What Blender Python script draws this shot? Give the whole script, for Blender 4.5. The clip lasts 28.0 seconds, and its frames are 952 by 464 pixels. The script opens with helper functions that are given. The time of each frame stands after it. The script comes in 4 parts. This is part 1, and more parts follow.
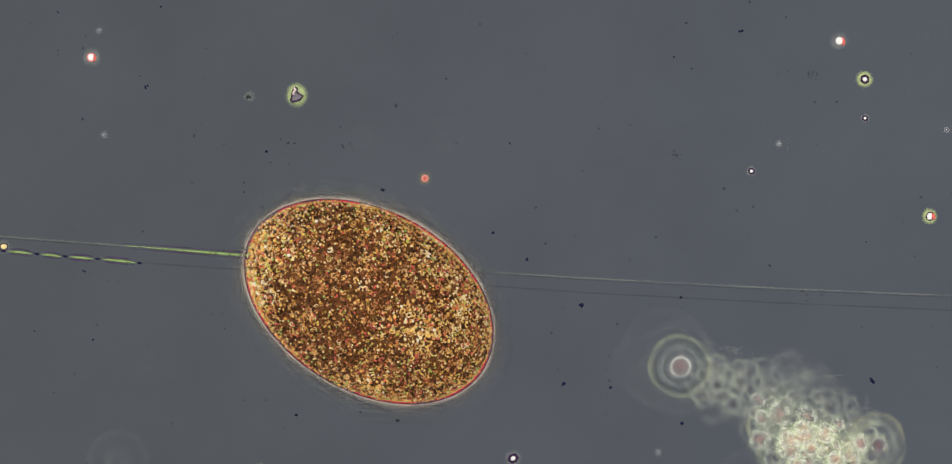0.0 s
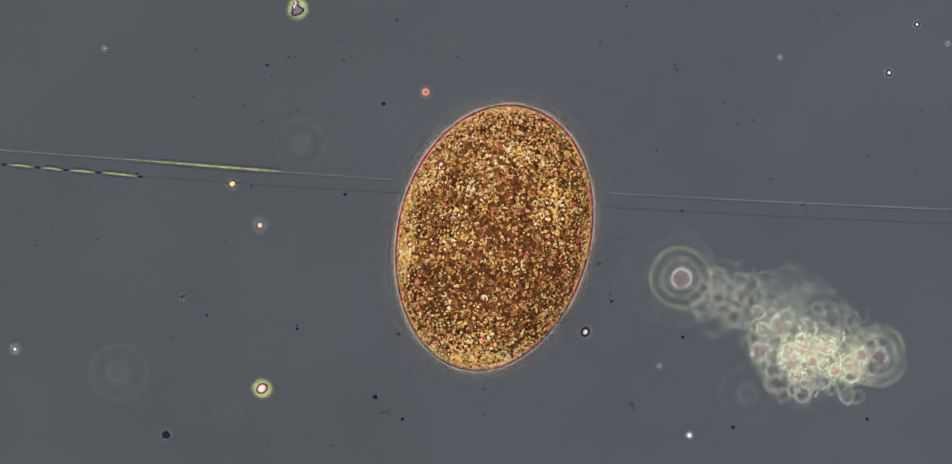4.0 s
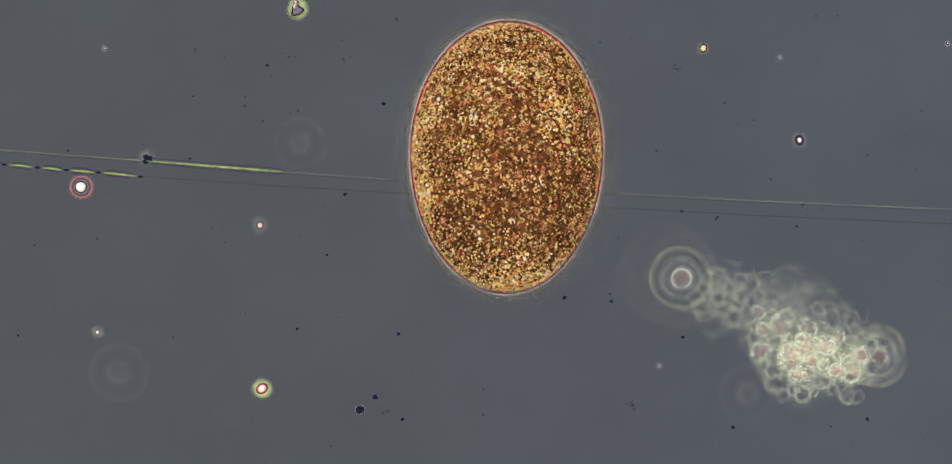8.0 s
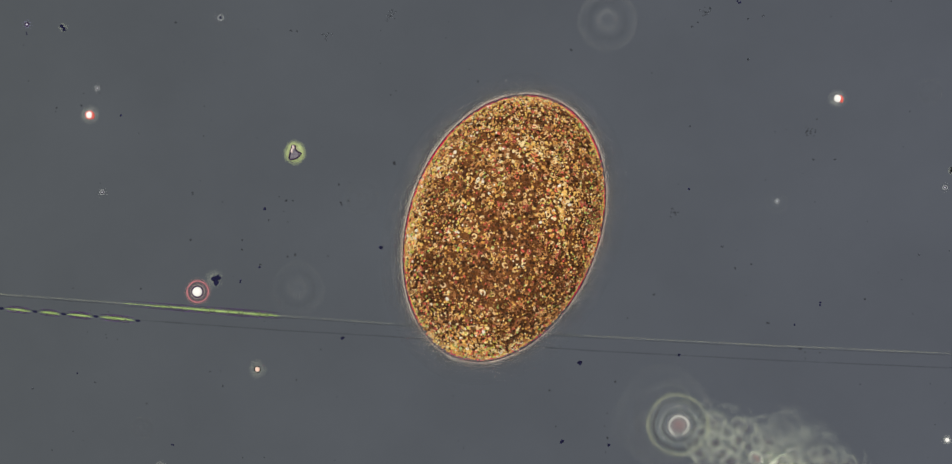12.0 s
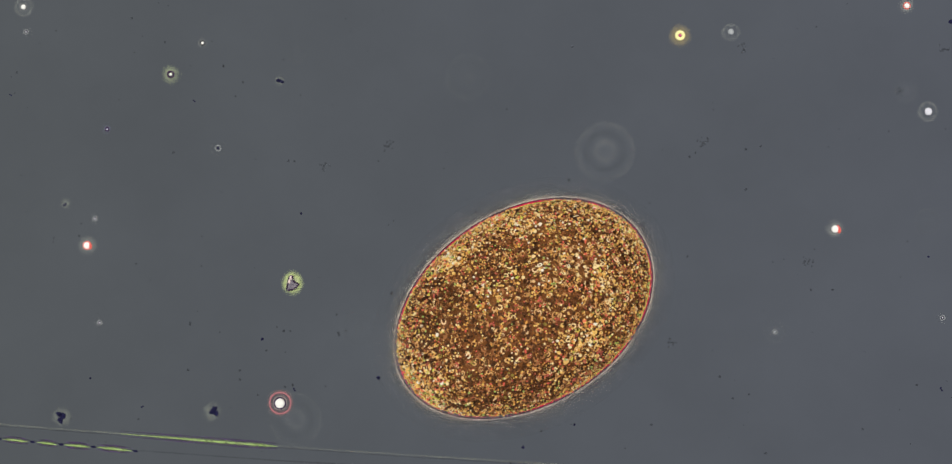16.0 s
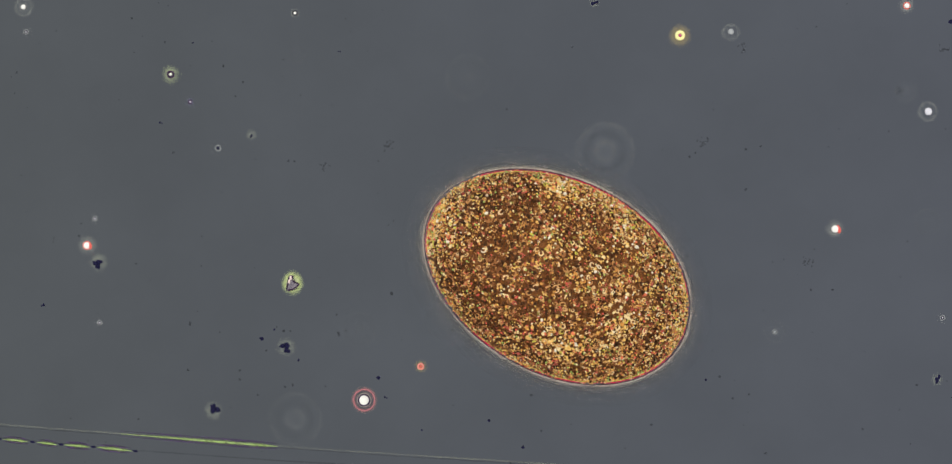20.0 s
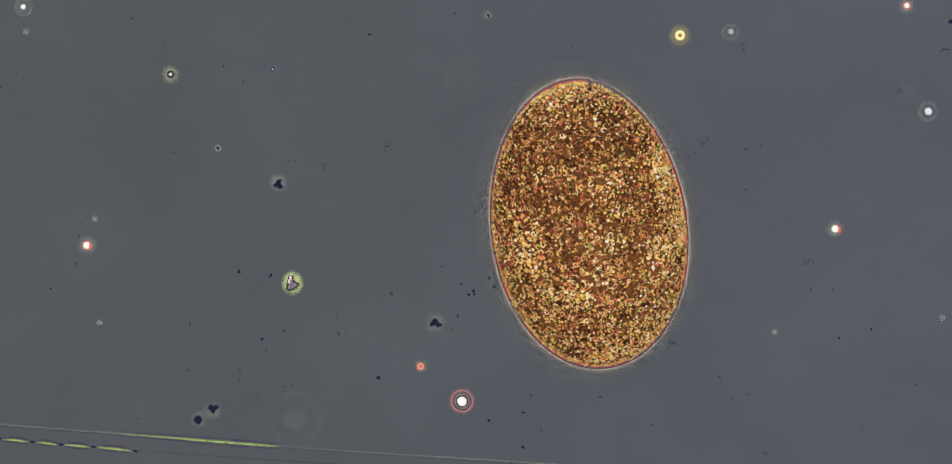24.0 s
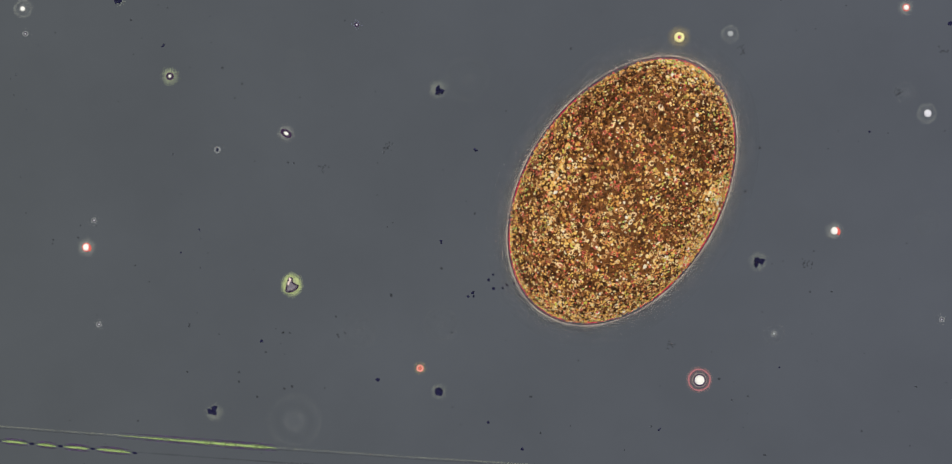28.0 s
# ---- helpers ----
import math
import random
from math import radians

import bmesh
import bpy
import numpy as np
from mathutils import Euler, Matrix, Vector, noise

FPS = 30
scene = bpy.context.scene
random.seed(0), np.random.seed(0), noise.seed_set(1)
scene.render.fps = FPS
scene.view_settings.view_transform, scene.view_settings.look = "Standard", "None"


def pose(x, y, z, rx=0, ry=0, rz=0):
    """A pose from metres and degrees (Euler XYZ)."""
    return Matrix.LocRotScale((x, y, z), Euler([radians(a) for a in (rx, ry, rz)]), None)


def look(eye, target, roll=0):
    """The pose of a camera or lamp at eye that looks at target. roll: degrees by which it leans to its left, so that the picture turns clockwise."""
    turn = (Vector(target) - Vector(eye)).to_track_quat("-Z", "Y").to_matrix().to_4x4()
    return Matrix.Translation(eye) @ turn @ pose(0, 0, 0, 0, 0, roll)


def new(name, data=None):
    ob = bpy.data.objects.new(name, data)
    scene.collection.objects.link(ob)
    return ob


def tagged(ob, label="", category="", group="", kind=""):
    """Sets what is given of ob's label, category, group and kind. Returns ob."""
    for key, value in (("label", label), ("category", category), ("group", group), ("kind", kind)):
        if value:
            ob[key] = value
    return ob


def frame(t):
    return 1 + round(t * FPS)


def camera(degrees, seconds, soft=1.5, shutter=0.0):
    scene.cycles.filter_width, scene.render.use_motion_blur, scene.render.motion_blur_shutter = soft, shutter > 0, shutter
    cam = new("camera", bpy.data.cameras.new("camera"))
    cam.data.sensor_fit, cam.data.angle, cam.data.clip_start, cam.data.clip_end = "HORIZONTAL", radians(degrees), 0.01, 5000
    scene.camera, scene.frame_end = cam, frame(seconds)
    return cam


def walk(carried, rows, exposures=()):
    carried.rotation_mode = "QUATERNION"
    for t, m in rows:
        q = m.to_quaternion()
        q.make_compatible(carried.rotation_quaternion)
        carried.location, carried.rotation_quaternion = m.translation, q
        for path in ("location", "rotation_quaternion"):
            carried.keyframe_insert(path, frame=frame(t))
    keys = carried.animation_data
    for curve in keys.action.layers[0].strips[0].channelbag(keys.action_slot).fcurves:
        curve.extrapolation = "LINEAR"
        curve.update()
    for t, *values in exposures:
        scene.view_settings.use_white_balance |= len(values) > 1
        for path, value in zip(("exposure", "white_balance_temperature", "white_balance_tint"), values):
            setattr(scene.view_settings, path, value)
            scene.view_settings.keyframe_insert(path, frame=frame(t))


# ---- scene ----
# A microscope slide enlarged: 1 m here is about 1 mm on the slide. The camera looks straight down the tube.
# Chart: millimetres right (x) and down (y) over the slide.
HEIGHT = 2.042
cam = camera(42.0, 28.0, soft=1.25)
STAGE = [
    (0, 0.0, 0), (0.5, 0.0, 0), (1, 0.0, -2), (1.5, 0.0, -5), (2, 0.0, -6.5), (2.2, 0.0, -20), (2.3, -0.3, -53), (2.4, -0.8, -125),
    (2.5, -1.0, -137), (2.7, -1.4, -141), (3, -1.5, -142), (8, -1.5, -142), (8.5, -1.5, -140.5), (9, -1.5, -140.5), (9.2, -1.2, -131),
    (9.5, -0.5, -78), (9.6, 0.0, -44), (9.8, 1.5, 38), (10, 2.5, 59), (10.3, 2.6, 82), (10.5, 2.7, 93)]
STAGE += [
    (11, 2.8, 94.5), (11.5, 2.8, 94.5), (12.8, 2.9, 95), (13.1, 3.1, 97.5), (13.3, 3.5, 109), (13.5, 4.0, 140), (13.7, 5.5, 245), (13.8, 6.3, 297),
    (14, 6.8, 311), (14.5, 6.8, 310), (16, 6.8, 309), (25.5, 7.0, 309), (26, 7.0, 311), (27, 7.3, 311), (28, 8.0, 312)]
scene.cycles.transparent_max_bounces = 160  # many thin clear layers lie over one another
walk(cam, [(t, pose(x / 1000, y / 1000, HEIGHT)) for t, x, y in STAGE])

# ---- light: added ambient fill, an added lamp above, and the illuminator under the slide ----
world = bpy.data.worlds.new("ambient_fill")
scene.world = world
world.use_nodes = True
world.node_tree.nodes["Background"].inputs["Color"].default_value = (1.0, 0.97, 0.93, 1)
world.node_tree.nodes["Background"].inputs["Strength"].default_value = 0.70
# made-up fill from above; the instrument itself lights only from below
lamp = new("fill_lamp", bpy.data.lights.new("fill_lamp", "SUN"))
lamp.data.energy, lamp.data.angle, lamp.data.color = 1.4, radians(70), (1.0, 0.95, 0.86)
lamp.matrix_world = look((-0.4, 0.5, 2.6), (0, 0, 0))


# ---- materials ----
def graph(name):
    m = bpy.data.materials.new(name)
    m.use_nodes = True
    t = m.node_tree
    t.nodes.clear()
    out = t.nodes.new("ShaderNodeOutputMaterial")
    return m, t, out


def add(t, kind, **values):
    n = t.nodes.new(kind)
    for key, value in values.items():
        n.inputs[key].default_value = value
    return n


def ramp(t, source, stops):
    n = t.nodes.new("ShaderNodeValToRGB")
    e = n.color_ramp.elements
    while len(e) < len(stops):
        e.new(0.5)
    for el, (at, c) in zip(e, stops):
        el.position = at
        el.color = (*c, 1) if isinstance(c, tuple) else (c, c, c, 1)
    t.links.new(source, n.inputs["Fac"])
    return n


def noise_node(t, scale, detail=3.0, rough=0.6):
    c = t.nodes.new("ShaderNodeTexCoord")
    n = add(t, "ShaderNodeTexNoise", Scale=scale, Detail=detail, Roughness=rough)
    t.links.new(c.outputs["Object"], n.inputs["Vector"])
    return n


def mixed(t, fac, a, b):
    n = t.nodes.new("ShaderNodeMix")
    n.data_type = "RGBA"
    if isinstance(fac, float):
        n.inputs[0].default_value = fac
    else:
        t.links.new(fac, n.inputs[0])
    for i, v in ((6, a), (7, b)):
        if isinstance(v, tuple):
            n.inputs[i].default_value = (*v, 1)
        else:
            t.links.new(v, n.inputs[i])
    return n.outputs[2]


def solid(name, dark, light, scale=60.0, rough=0.5, bump=0.3):
    """An opaque grainy surface between two colours."""
    m, t, out = graph(name)
    b = add(t, "ShaderNodeBsdfPrincipled", Roughness=rough)
    b.inputs["Specular IOR Level"].default_value = 0.06 if max(light) < 0.2 else 0.5
    n = noise_node(t, scale)
    t.links.new(mixed(t, ramp(t, n.outputs["Fac"], [(0.35, 0.0), (0.65, 1.0)]).outputs["Color"], dark, light), b.inputs["Base Color"])
    k = add(t, "ShaderNodeBump", Strength=bump, Distance=0.01)
    t.links.new(noise_node(t, scale * 4).outputs["Fac"], k.inputs["Height"])
    t.links.new(k.outputs["Normal"], b.inputs["Normal"])
    t.links.new(b.outputs["BSDF"], out.inputs["Surface"])
    return m


def veil(name, tints, stops, uneven=0.0, grain=2.2, patchy=0.0):
    """A thin translucent layer: tint and density change from its middle (0) to its rim (1)."""
    m, t, out = graph(name)
    c = t.nodes.new("ShaderNodeTexCoord")
    flat = t.nodes.new("ShaderNodeVectorMath")
    flat.operation = "MULTIPLY"
    flat.inputs[1].default_value = (1, 1, 0)
    t.links.new(c.outputs["Object"], flat.inputs[0])
    r = t.nodes.new("ShaderNodeVectorMath")
    r.operation = "LENGTH"
    t.links.new(flat.outputs["Vector"], r.inputs[0])
    radius = r.outputs["Value"]
    if uneven:
        own = t.nodes.new("ShaderNodeObjectInfo")
        shift = t.nodes.new("ShaderNodeVectorMath")
        shift.operation = "MULTIPLY_ADD"
        shift.inputs[1].default_value = (17, 29, 41)
        t.links.new(own.outputs["Random"], shift.inputs[0])
        t.links.new(c.outputs["Object"], shift.inputs[2])
        n = add(t, "ShaderNodeTexNoise", Scale=grain, Detail=0.0)
        t.links.new(shift.outputs["Vector"], n.inputs["Vector"])
        push = t.nodes.new("ShaderNodeMath")
        push.operation = "MULTIPLY_ADD"
        push.inputs[1].default_value, push.inputs[2].default_value = uneven, -uneven / 2
        t.links.new(n.outputs["Fac"], push.inputs[0])
        total = t.nodes.new("ShaderNodeMath")
        total.operation = "ADD"
        t.links.new(radius, total.inputs[0])
        t.links.new(push.outputs["Value"], total.inputs[1])
        radius = total.outputs["Value"]
    density = ramp(t, radius, stops)
    density.color_ramp.interpolation = "EASE"
    thickness = density.outputs["Color"]
    if uneven and patchy:
        n2 = add(t, "ShaderNodeTexNoise", Scale=grain * 1.6, Detail=2.0)
        t.links.new(shift.outputs["Vector"], n2.inputs["Vector"])
        broken = ramp(t, n2.outputs["Fac"], [(0.36, 1.0 - patchy), (0.62, 1.0)])
        product = t.nodes.new("ShaderNodeMix")
        product.data_type, product.blend_type = "RGBA", "MULTIPLY"
        product.inputs[0].default_value = 1.0
        t.links.new(thickness, product.inputs[6])
        t.links.new(broken.outputs["Color"], product.inputs[7])
        thickness = product.outputs[2]
    colour = ramp(t, radius, tints)
    d = add(t, "ShaderNodeBsdfDiffuse")
    t.links.new(colour.outputs["Color"], d.inputs["Color"])
    clear = add(t, "ShaderNodeBsdfTransparent")
    mix = t.nodes.new("ShaderNodeMixShader")
    t.links.new(thickness, mix.inputs["Fac"])
    t.links.new(clear.outputs["BSDF"], mix.inputs[1])
    t.links.new(d.outputs["BSDF"], mix.inputs[2])
    t.links.new(mix.outputs["Shader"], out.inputs["Surface"])
    return m


def film_of(name, colour, density, scale=0.0):
    """An evenly translucent skin or thread, its density broken by grain where scale is given."""
    m, t, out = graph(name)
    d = add(t, "ShaderNodeBsdfDiffuse", Color=(*colour, 1))
    clear = add(t, "ShaderNodeBsdfTransparent")
    mix = add(t, "ShaderNodeMixShader", Fac=density)
    if scale:
        n = noise_node(t, scale, 2.0)
        t.links.new(ramp(t, n.outputs["Fac"], [(0.3, density * 0.35), (0.7, density)]).outputs["Color"], mix.inputs["Fac"])
    t.links.new(clear.outputs["BSDF"], mix.inputs[1])
    t.links.new(d.outputs["BSDF"], mix.inputs[2])
    t.links.new(mix.outputs["Shader"], out.inputs["Surface"])
    return m


def illuminator_material():
    """Frosted field lens over the instrument's lamp: cooler towards one side, faintly cloudy."""
    m, t, out = graph("illuminator_glow")
    c = t.nodes.new("ShaderNodeTexCoord")
    s = t.nodes.new("ShaderNodeSeparateXYZ")
    t.links.new(c.outputs["Object"], s.inputs[0])
    span = add(t, "ShaderNodeMapRange")
    span.inputs["From Min"].default_value, span.inputs["From Max"].default_value = -1.1, 1.1
    t.links.new(s.outputs["X"], span.inputs["Value"])
    base = mixed(t, span.outputs["Result"], (0.0930, 0.1010, 0.1095), (0.0990, 0.1070, 0.1280))
    cloud = ramp(t, noise_node(t, 3.0, 5.0).outputs["Fac"], [(0.3, 0.93), (0.7, 1.05)])
    product = t.nodes.new("ShaderNodeMix")
    product.data_type, product.blend_type = "RGBA", "MULTIPLY"
    product.inputs[0].default_value = 1.0
    t.links.new(base, product.inputs[6])
    t.links.new(cloud.outputs["Color"], product.inputs[7])
    e = add(t, "ShaderNodeEmission", Strength=1.0)
    t.links.new(product.outputs[2], e.inputs["Color"])
    t.links.new(e.outputs["Emission"], out.inputs["Surface"])
    return m


def glass_material():
    m, t, out = graph("slide_glass")
    clear = add(t, "ShaderNodeBsdfTransparent", Color=(0.985, 0.99, 0.985, 1))
    smear = ramp(t, noise_node(t, 2.5, 4.0).outputs["Fac"], [(0.3, (0.975, 0.980, 0.975)), (0.7, (0.990, 0.995, 0.995))])
    t.links.new(smear.outputs["Color"], clear.inputs["Color"])
    t.links.new(clear.outputs["BSDF"], out.inputs["Surface"])
    return m


def cytoplasm_material():
    m, t, out = graph("brown_cytoplasm")
    b = add(t, "ShaderNodeBsdfPrincipled", Roughness=0.7)
    b.inputs["Specular IOR Level"].default_value = 0.15
    fine = ramp(t, noise_node(t, 240.0, 3.0, 0.7).outputs["Fac"], [(0.34, (0.094, 0.032, 0.008)), (0.52, (0.198, 0.072, 0.019)), (0.68, (0.374, 0.156, 0.049))])
    cloud = ramp(t, noise_node(t, 34.0, 4.0).outputs["Fac"], [(0.36, (0.120, 0.041, 0.010)), (0.64, (0.281, 0.109, 0.031))])
    t.links.new(mixed(t, 0.4, fine.outputs["Color"], cloud.outputs["Color"]), b.inputs["Base Color"])
    k = add(t, "ShaderNodeBump", Strength=0.4, Distance=0.002)
    t.links.new(noise_node(t, 160.0, 2.0).outputs["Fac"], k.inputs["Height"])
    t.links.new(k.outputs["Normal"], b.inputs["Normal"])
    t.links.new(b.outputs["BSDF"], out.inputs["Surface"])
    return m


def granule_material(name, stops, rough=0.35):
    """Each granule takes one of the colours."""
    m, t, out = graph(name)
    b = add(t, "ShaderNodeBsdfPrincipled", Roughness=rough)
    b.inputs["Specular IOR Level"].default_value = 0.25
    g = t.nodes.new("ShaderNodeNewGeometry")
    own = ramp(t, g.outputs["Random Per Island"], stops)
    own.color_ramp.interpolation = "CONSTANT"
    t.links.new(own.outputs["Color"], b.inputs["Base Color"])
    t.links.new(b.outputs["BSDF"], out.inputs["Surface"])
    return m


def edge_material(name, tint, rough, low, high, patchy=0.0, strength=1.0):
    """Clear shell that turns to tinted gloss in a thin line where it is seen edge-on; draws rim lines and the halo."""
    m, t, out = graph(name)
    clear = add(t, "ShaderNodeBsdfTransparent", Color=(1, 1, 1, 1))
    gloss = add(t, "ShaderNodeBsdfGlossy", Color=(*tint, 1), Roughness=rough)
    lie = t.nodes.new("ShaderNodeVectorMath")  # normal bent upwards, so the edge picks up light from above
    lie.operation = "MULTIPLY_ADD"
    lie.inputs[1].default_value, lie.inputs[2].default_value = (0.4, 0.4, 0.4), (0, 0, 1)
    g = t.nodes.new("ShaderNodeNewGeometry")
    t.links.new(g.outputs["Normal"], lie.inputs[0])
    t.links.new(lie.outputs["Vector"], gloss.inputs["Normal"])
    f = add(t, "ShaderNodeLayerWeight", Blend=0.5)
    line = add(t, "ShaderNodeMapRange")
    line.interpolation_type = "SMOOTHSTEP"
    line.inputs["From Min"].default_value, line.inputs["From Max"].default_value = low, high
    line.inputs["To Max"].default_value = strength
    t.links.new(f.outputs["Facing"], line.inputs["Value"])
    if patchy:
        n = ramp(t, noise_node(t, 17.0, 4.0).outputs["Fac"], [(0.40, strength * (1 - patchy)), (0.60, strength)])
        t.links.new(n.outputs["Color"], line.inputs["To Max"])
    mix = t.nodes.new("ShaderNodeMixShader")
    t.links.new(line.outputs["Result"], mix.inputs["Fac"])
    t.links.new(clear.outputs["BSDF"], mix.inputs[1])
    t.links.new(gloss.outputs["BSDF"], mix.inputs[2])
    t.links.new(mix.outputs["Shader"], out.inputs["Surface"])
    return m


GLOW = illuminator_material()
GLASS = glass_material()
CYTOPLASM = cytoplasm_material()
PELLICLE = edge_material("clear_pellicle", (0.40, 0.004, 0.075), 0.9, 0.83, 0.92, 0.60)
INNER_SKIN = edge_material("pink_inner_skin", (1.0, 0.012, 0.20), 0.9, 0.81, 0.92, 0.94)
LINING = edge_material("pale_lining", (0.92, 1.0, 0.30), 0.9, 0.82, 0.91, 0.95, 0.85)
GRANULE = granule_material("brown_fine_grain", [
    (0.0, (0.092, 0.029, 0.010)), (0.20, (0.184, 0.065, 0.021)), (0.42, (0.310, 0.116, 0.040)), (0.62, (0.455, 0.189, 0.066)), (0.76, (0.639, 0.324, 0.118)),
    (0.85, (0.465, 0.096, 0.065)), (0.90, (0.339, 0.272, 0.059)), (0.95, (0.853, 0.580, 0.284))], 0.5)
RING = granule_material("gold_vesicle_wall", [
    (0.0, (0.310, 0.118, 0.040)), (0.22, (0.484, 0.211, 0.076)), (0.44, (0.678, 0.360, 0.136)), (0.66, (0.833, 0.536, 0.237)), (0.80, (0.639, 0.140, 0.107)), (0.88, (0.427, 0.360, 0.082)), (0.93, (0.921, 0.693, 0.426))], 0.35)
PALE_RING = granule_material("pale_vesicle_wall", [
    (0.0, (0.760, 0.393, 0.115)), (0.24, (0.950, 0.611, 0.205)), (0.52, (1.000, 0.790, 0.430)), (0.80, (0.898, 0.240, 0.120)), (0.86, (0.700, 0.662, 0.120)), (0.92, (1.000, 0.921, 0.730))], 0.3)
PALE_GRANULE = granule_material("pale_yellow_granule", [
    (0.0, (0.800, 0.404, 0.105)), (0.24, (0.980, 0.662, 0.205)), (0.52, (1.000, 0.810, 0.440)), (0.77, (1.000, 0.930, 0.800)), (0.90, (0.760, 0.766, 0.140)), (0.94, (0.938, 0.270, 0.140))], 0.25)
CORTEX = granule_material("cortical_granule", [
    (0.0, (0.780, 0.404, 0.100)), (0.30, (0.980, 0.683, 0.200)), (0.62, (1.000, 0.880, 0.500)), (0.78, (0.450, 0.621, 0.170)), (0.86, (0.860, 0.150, 0.110))], 0.3)
DARK_GRANULE = granule_material("dark_brown_granule", [(0.0, (0.072, 0.025, 0.007)), (0.4, (0.116, 0.041, 0.011)), (0.8, (0.175, 0.066, 0.018))], 0.5)
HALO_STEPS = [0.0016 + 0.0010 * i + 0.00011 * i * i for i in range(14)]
HALO_SHELLS = []
for i in range(14):  # shells imitating the optical halo, denser and brighter towards the skin
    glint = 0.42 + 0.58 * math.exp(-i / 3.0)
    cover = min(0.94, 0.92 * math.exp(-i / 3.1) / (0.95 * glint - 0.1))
    HALO_SHELLS.append(edge_material("warm_halo_shell", (glint, glint * (0.96 + 0.002 * i), glint * (0.88 + 0.005 * i)), 1.0, 1 - math.sqrt((0.0044 + 0.0007 * i) / 0.15), 1.0, 0.5, cover))
CILIUM = film_of("pale_cilium", (0.92, 0.76, 0.56), 0.09)
WHITE = solid("white_droplet", (0.93, 0.93, 0.90), (0.97, 0.97, 0.95), 90.0, 0.2, 0.05)
BLUISH = solid("bluish_white_bead", (0.62, 0.64, 0.74), (0.80, 0.80, 0.88), 90.0, 0.25, 0.05)
GREYISH = solid("pale_grey_bead", (0.30, 0.33, 0.36), (0.42, 0.45, 0.48), 90.0, 0.3, 0.05)
AMBER = solid("amber_bead", (0.85, 0.66, 0.20), (0.92, 0.80, 0.42), 120.0, 0.25, 0.05)
PEACH = solid("peach_bead", (0.90, 0.55, 0.42), (0.95, 0.76, 0.66), 120.0, 0.3, 0.05)
RED = solid("red_bead", (0.75, 0.08, 0.07), (0.85, 0.16, 0.12), 120.0, 0.3, 0.05)
CORAL = solid("coral_rim", (0.86, 0.22, 0.20), (0.92, 0.36, 0.30), 120.0, 0.3, 0.05)
LEMON = solid("lemon_white_rim", (0.95, 0.90, 0.22), (0.97, 0.95, 0.62), 120.0, 0.25, 0.05)
MAGENTA = solid("magenta_core", (0.60, 0.04, 0.26), (0.72, 0.08, 0.34), 120.0, 0.3, 0.05)
VIOLET = solid("dark_violet_rim", (0.030, 0.014, 0.045), (0.060, 0.030, 0.085), 120.0, 0.45, 0.2)
INK = solid("blue_black_debris", (0.007, 0.007, 0.030), (0.026, 0.026, 0.085), 140.0, 0.5, 0.4)
MURK = film_of("murky_debris", (0.030, 0.034, 0.042), 0.32)
SMUDGE = film_of("faint_murky_debris", (0.045, 0.050, 0.058), 0.15)
GRAIN = solid("violet_grey_grain", (0.10, 0.09, 0.13), (0.30, 0.27, 0.32), 70.0, 0.35, 0.5)
PINK_TIP = solid("pale_pink_tip", (0.80, 0.58, 0.58), (0.92, 0.82, 0.78), 90.0, 0.3, 0.2)
GREEN = film_of("leaf_green_cell", (0.54, 0.74, 0.28), 0.70, 60.0)
STRAND = film_of("pale_strand", (0.40, 0.43, 0.32), 0.13, 6.0)
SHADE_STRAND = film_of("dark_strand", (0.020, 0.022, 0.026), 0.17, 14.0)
PURPLE = film_of("purple_fringe", (0.090, 0.042, 0.150), 0.46, 18.0)
GREEN_SHEATH = film_of("dull_green_sheath", (0.28, 0.40, 0.13), 0.34, 40.0)
# optical halos round small bodies, painted as tinted translucent discs
HALO_WHITE = veil("pale_halo", [(0.0, (0.66, 0.68, 0.62)), (1.0, (0.50, 0.52, 0.44))], [(0.0, 0.50), (0.35, 0.34), (0.60, 0.14), (0.82, 0.04), (1.0, 0.0)], 0.12, 1.2, 0.4)
HALO_RING = veil("ringed_pale_halo", [(0.0, (0.66, 0.68, 0.64)), (0.55, (0.18, 0.19, 0.19)), (0.80, (0.50, 0.54, 0.48)), (1.0, (0.40, 0.42, 0.38))],
                 [(0.0, 0.24), (0.34, 0.16), (0.50, 0.07), (0.64, 0.12), (0.80, 0.17), (0.90, 0.06), (1.0, 0.0)], 0.10, 1.2, 0.5)
HALO_GREEN = veil("yellow_green_halo", [(0.0, (0.78, 0.82, 0.56)), (0.6, (0.56, 0.68, 0.28)), (1.0, (0.40, 0.48, 0.26))],
                  [(0.0, 0.95), (0.58, 0.80), (0.74, 0.44), (0.88, 0.12), (1.0, 0.0)], 0.16, 1.2, 0.3)
HALO_OLIVE = veil("dull_green_halo", [(0.0, (0.50, 0.56, 0.36)), (1.0, (0.36, 0.44, 0.24))], [(0.0, 0.60), (0.45, 0.42), (0.65, 0.20), (0.85, 0.06), (1.0, 0.0)], 0.14, 1.2, 0.4)
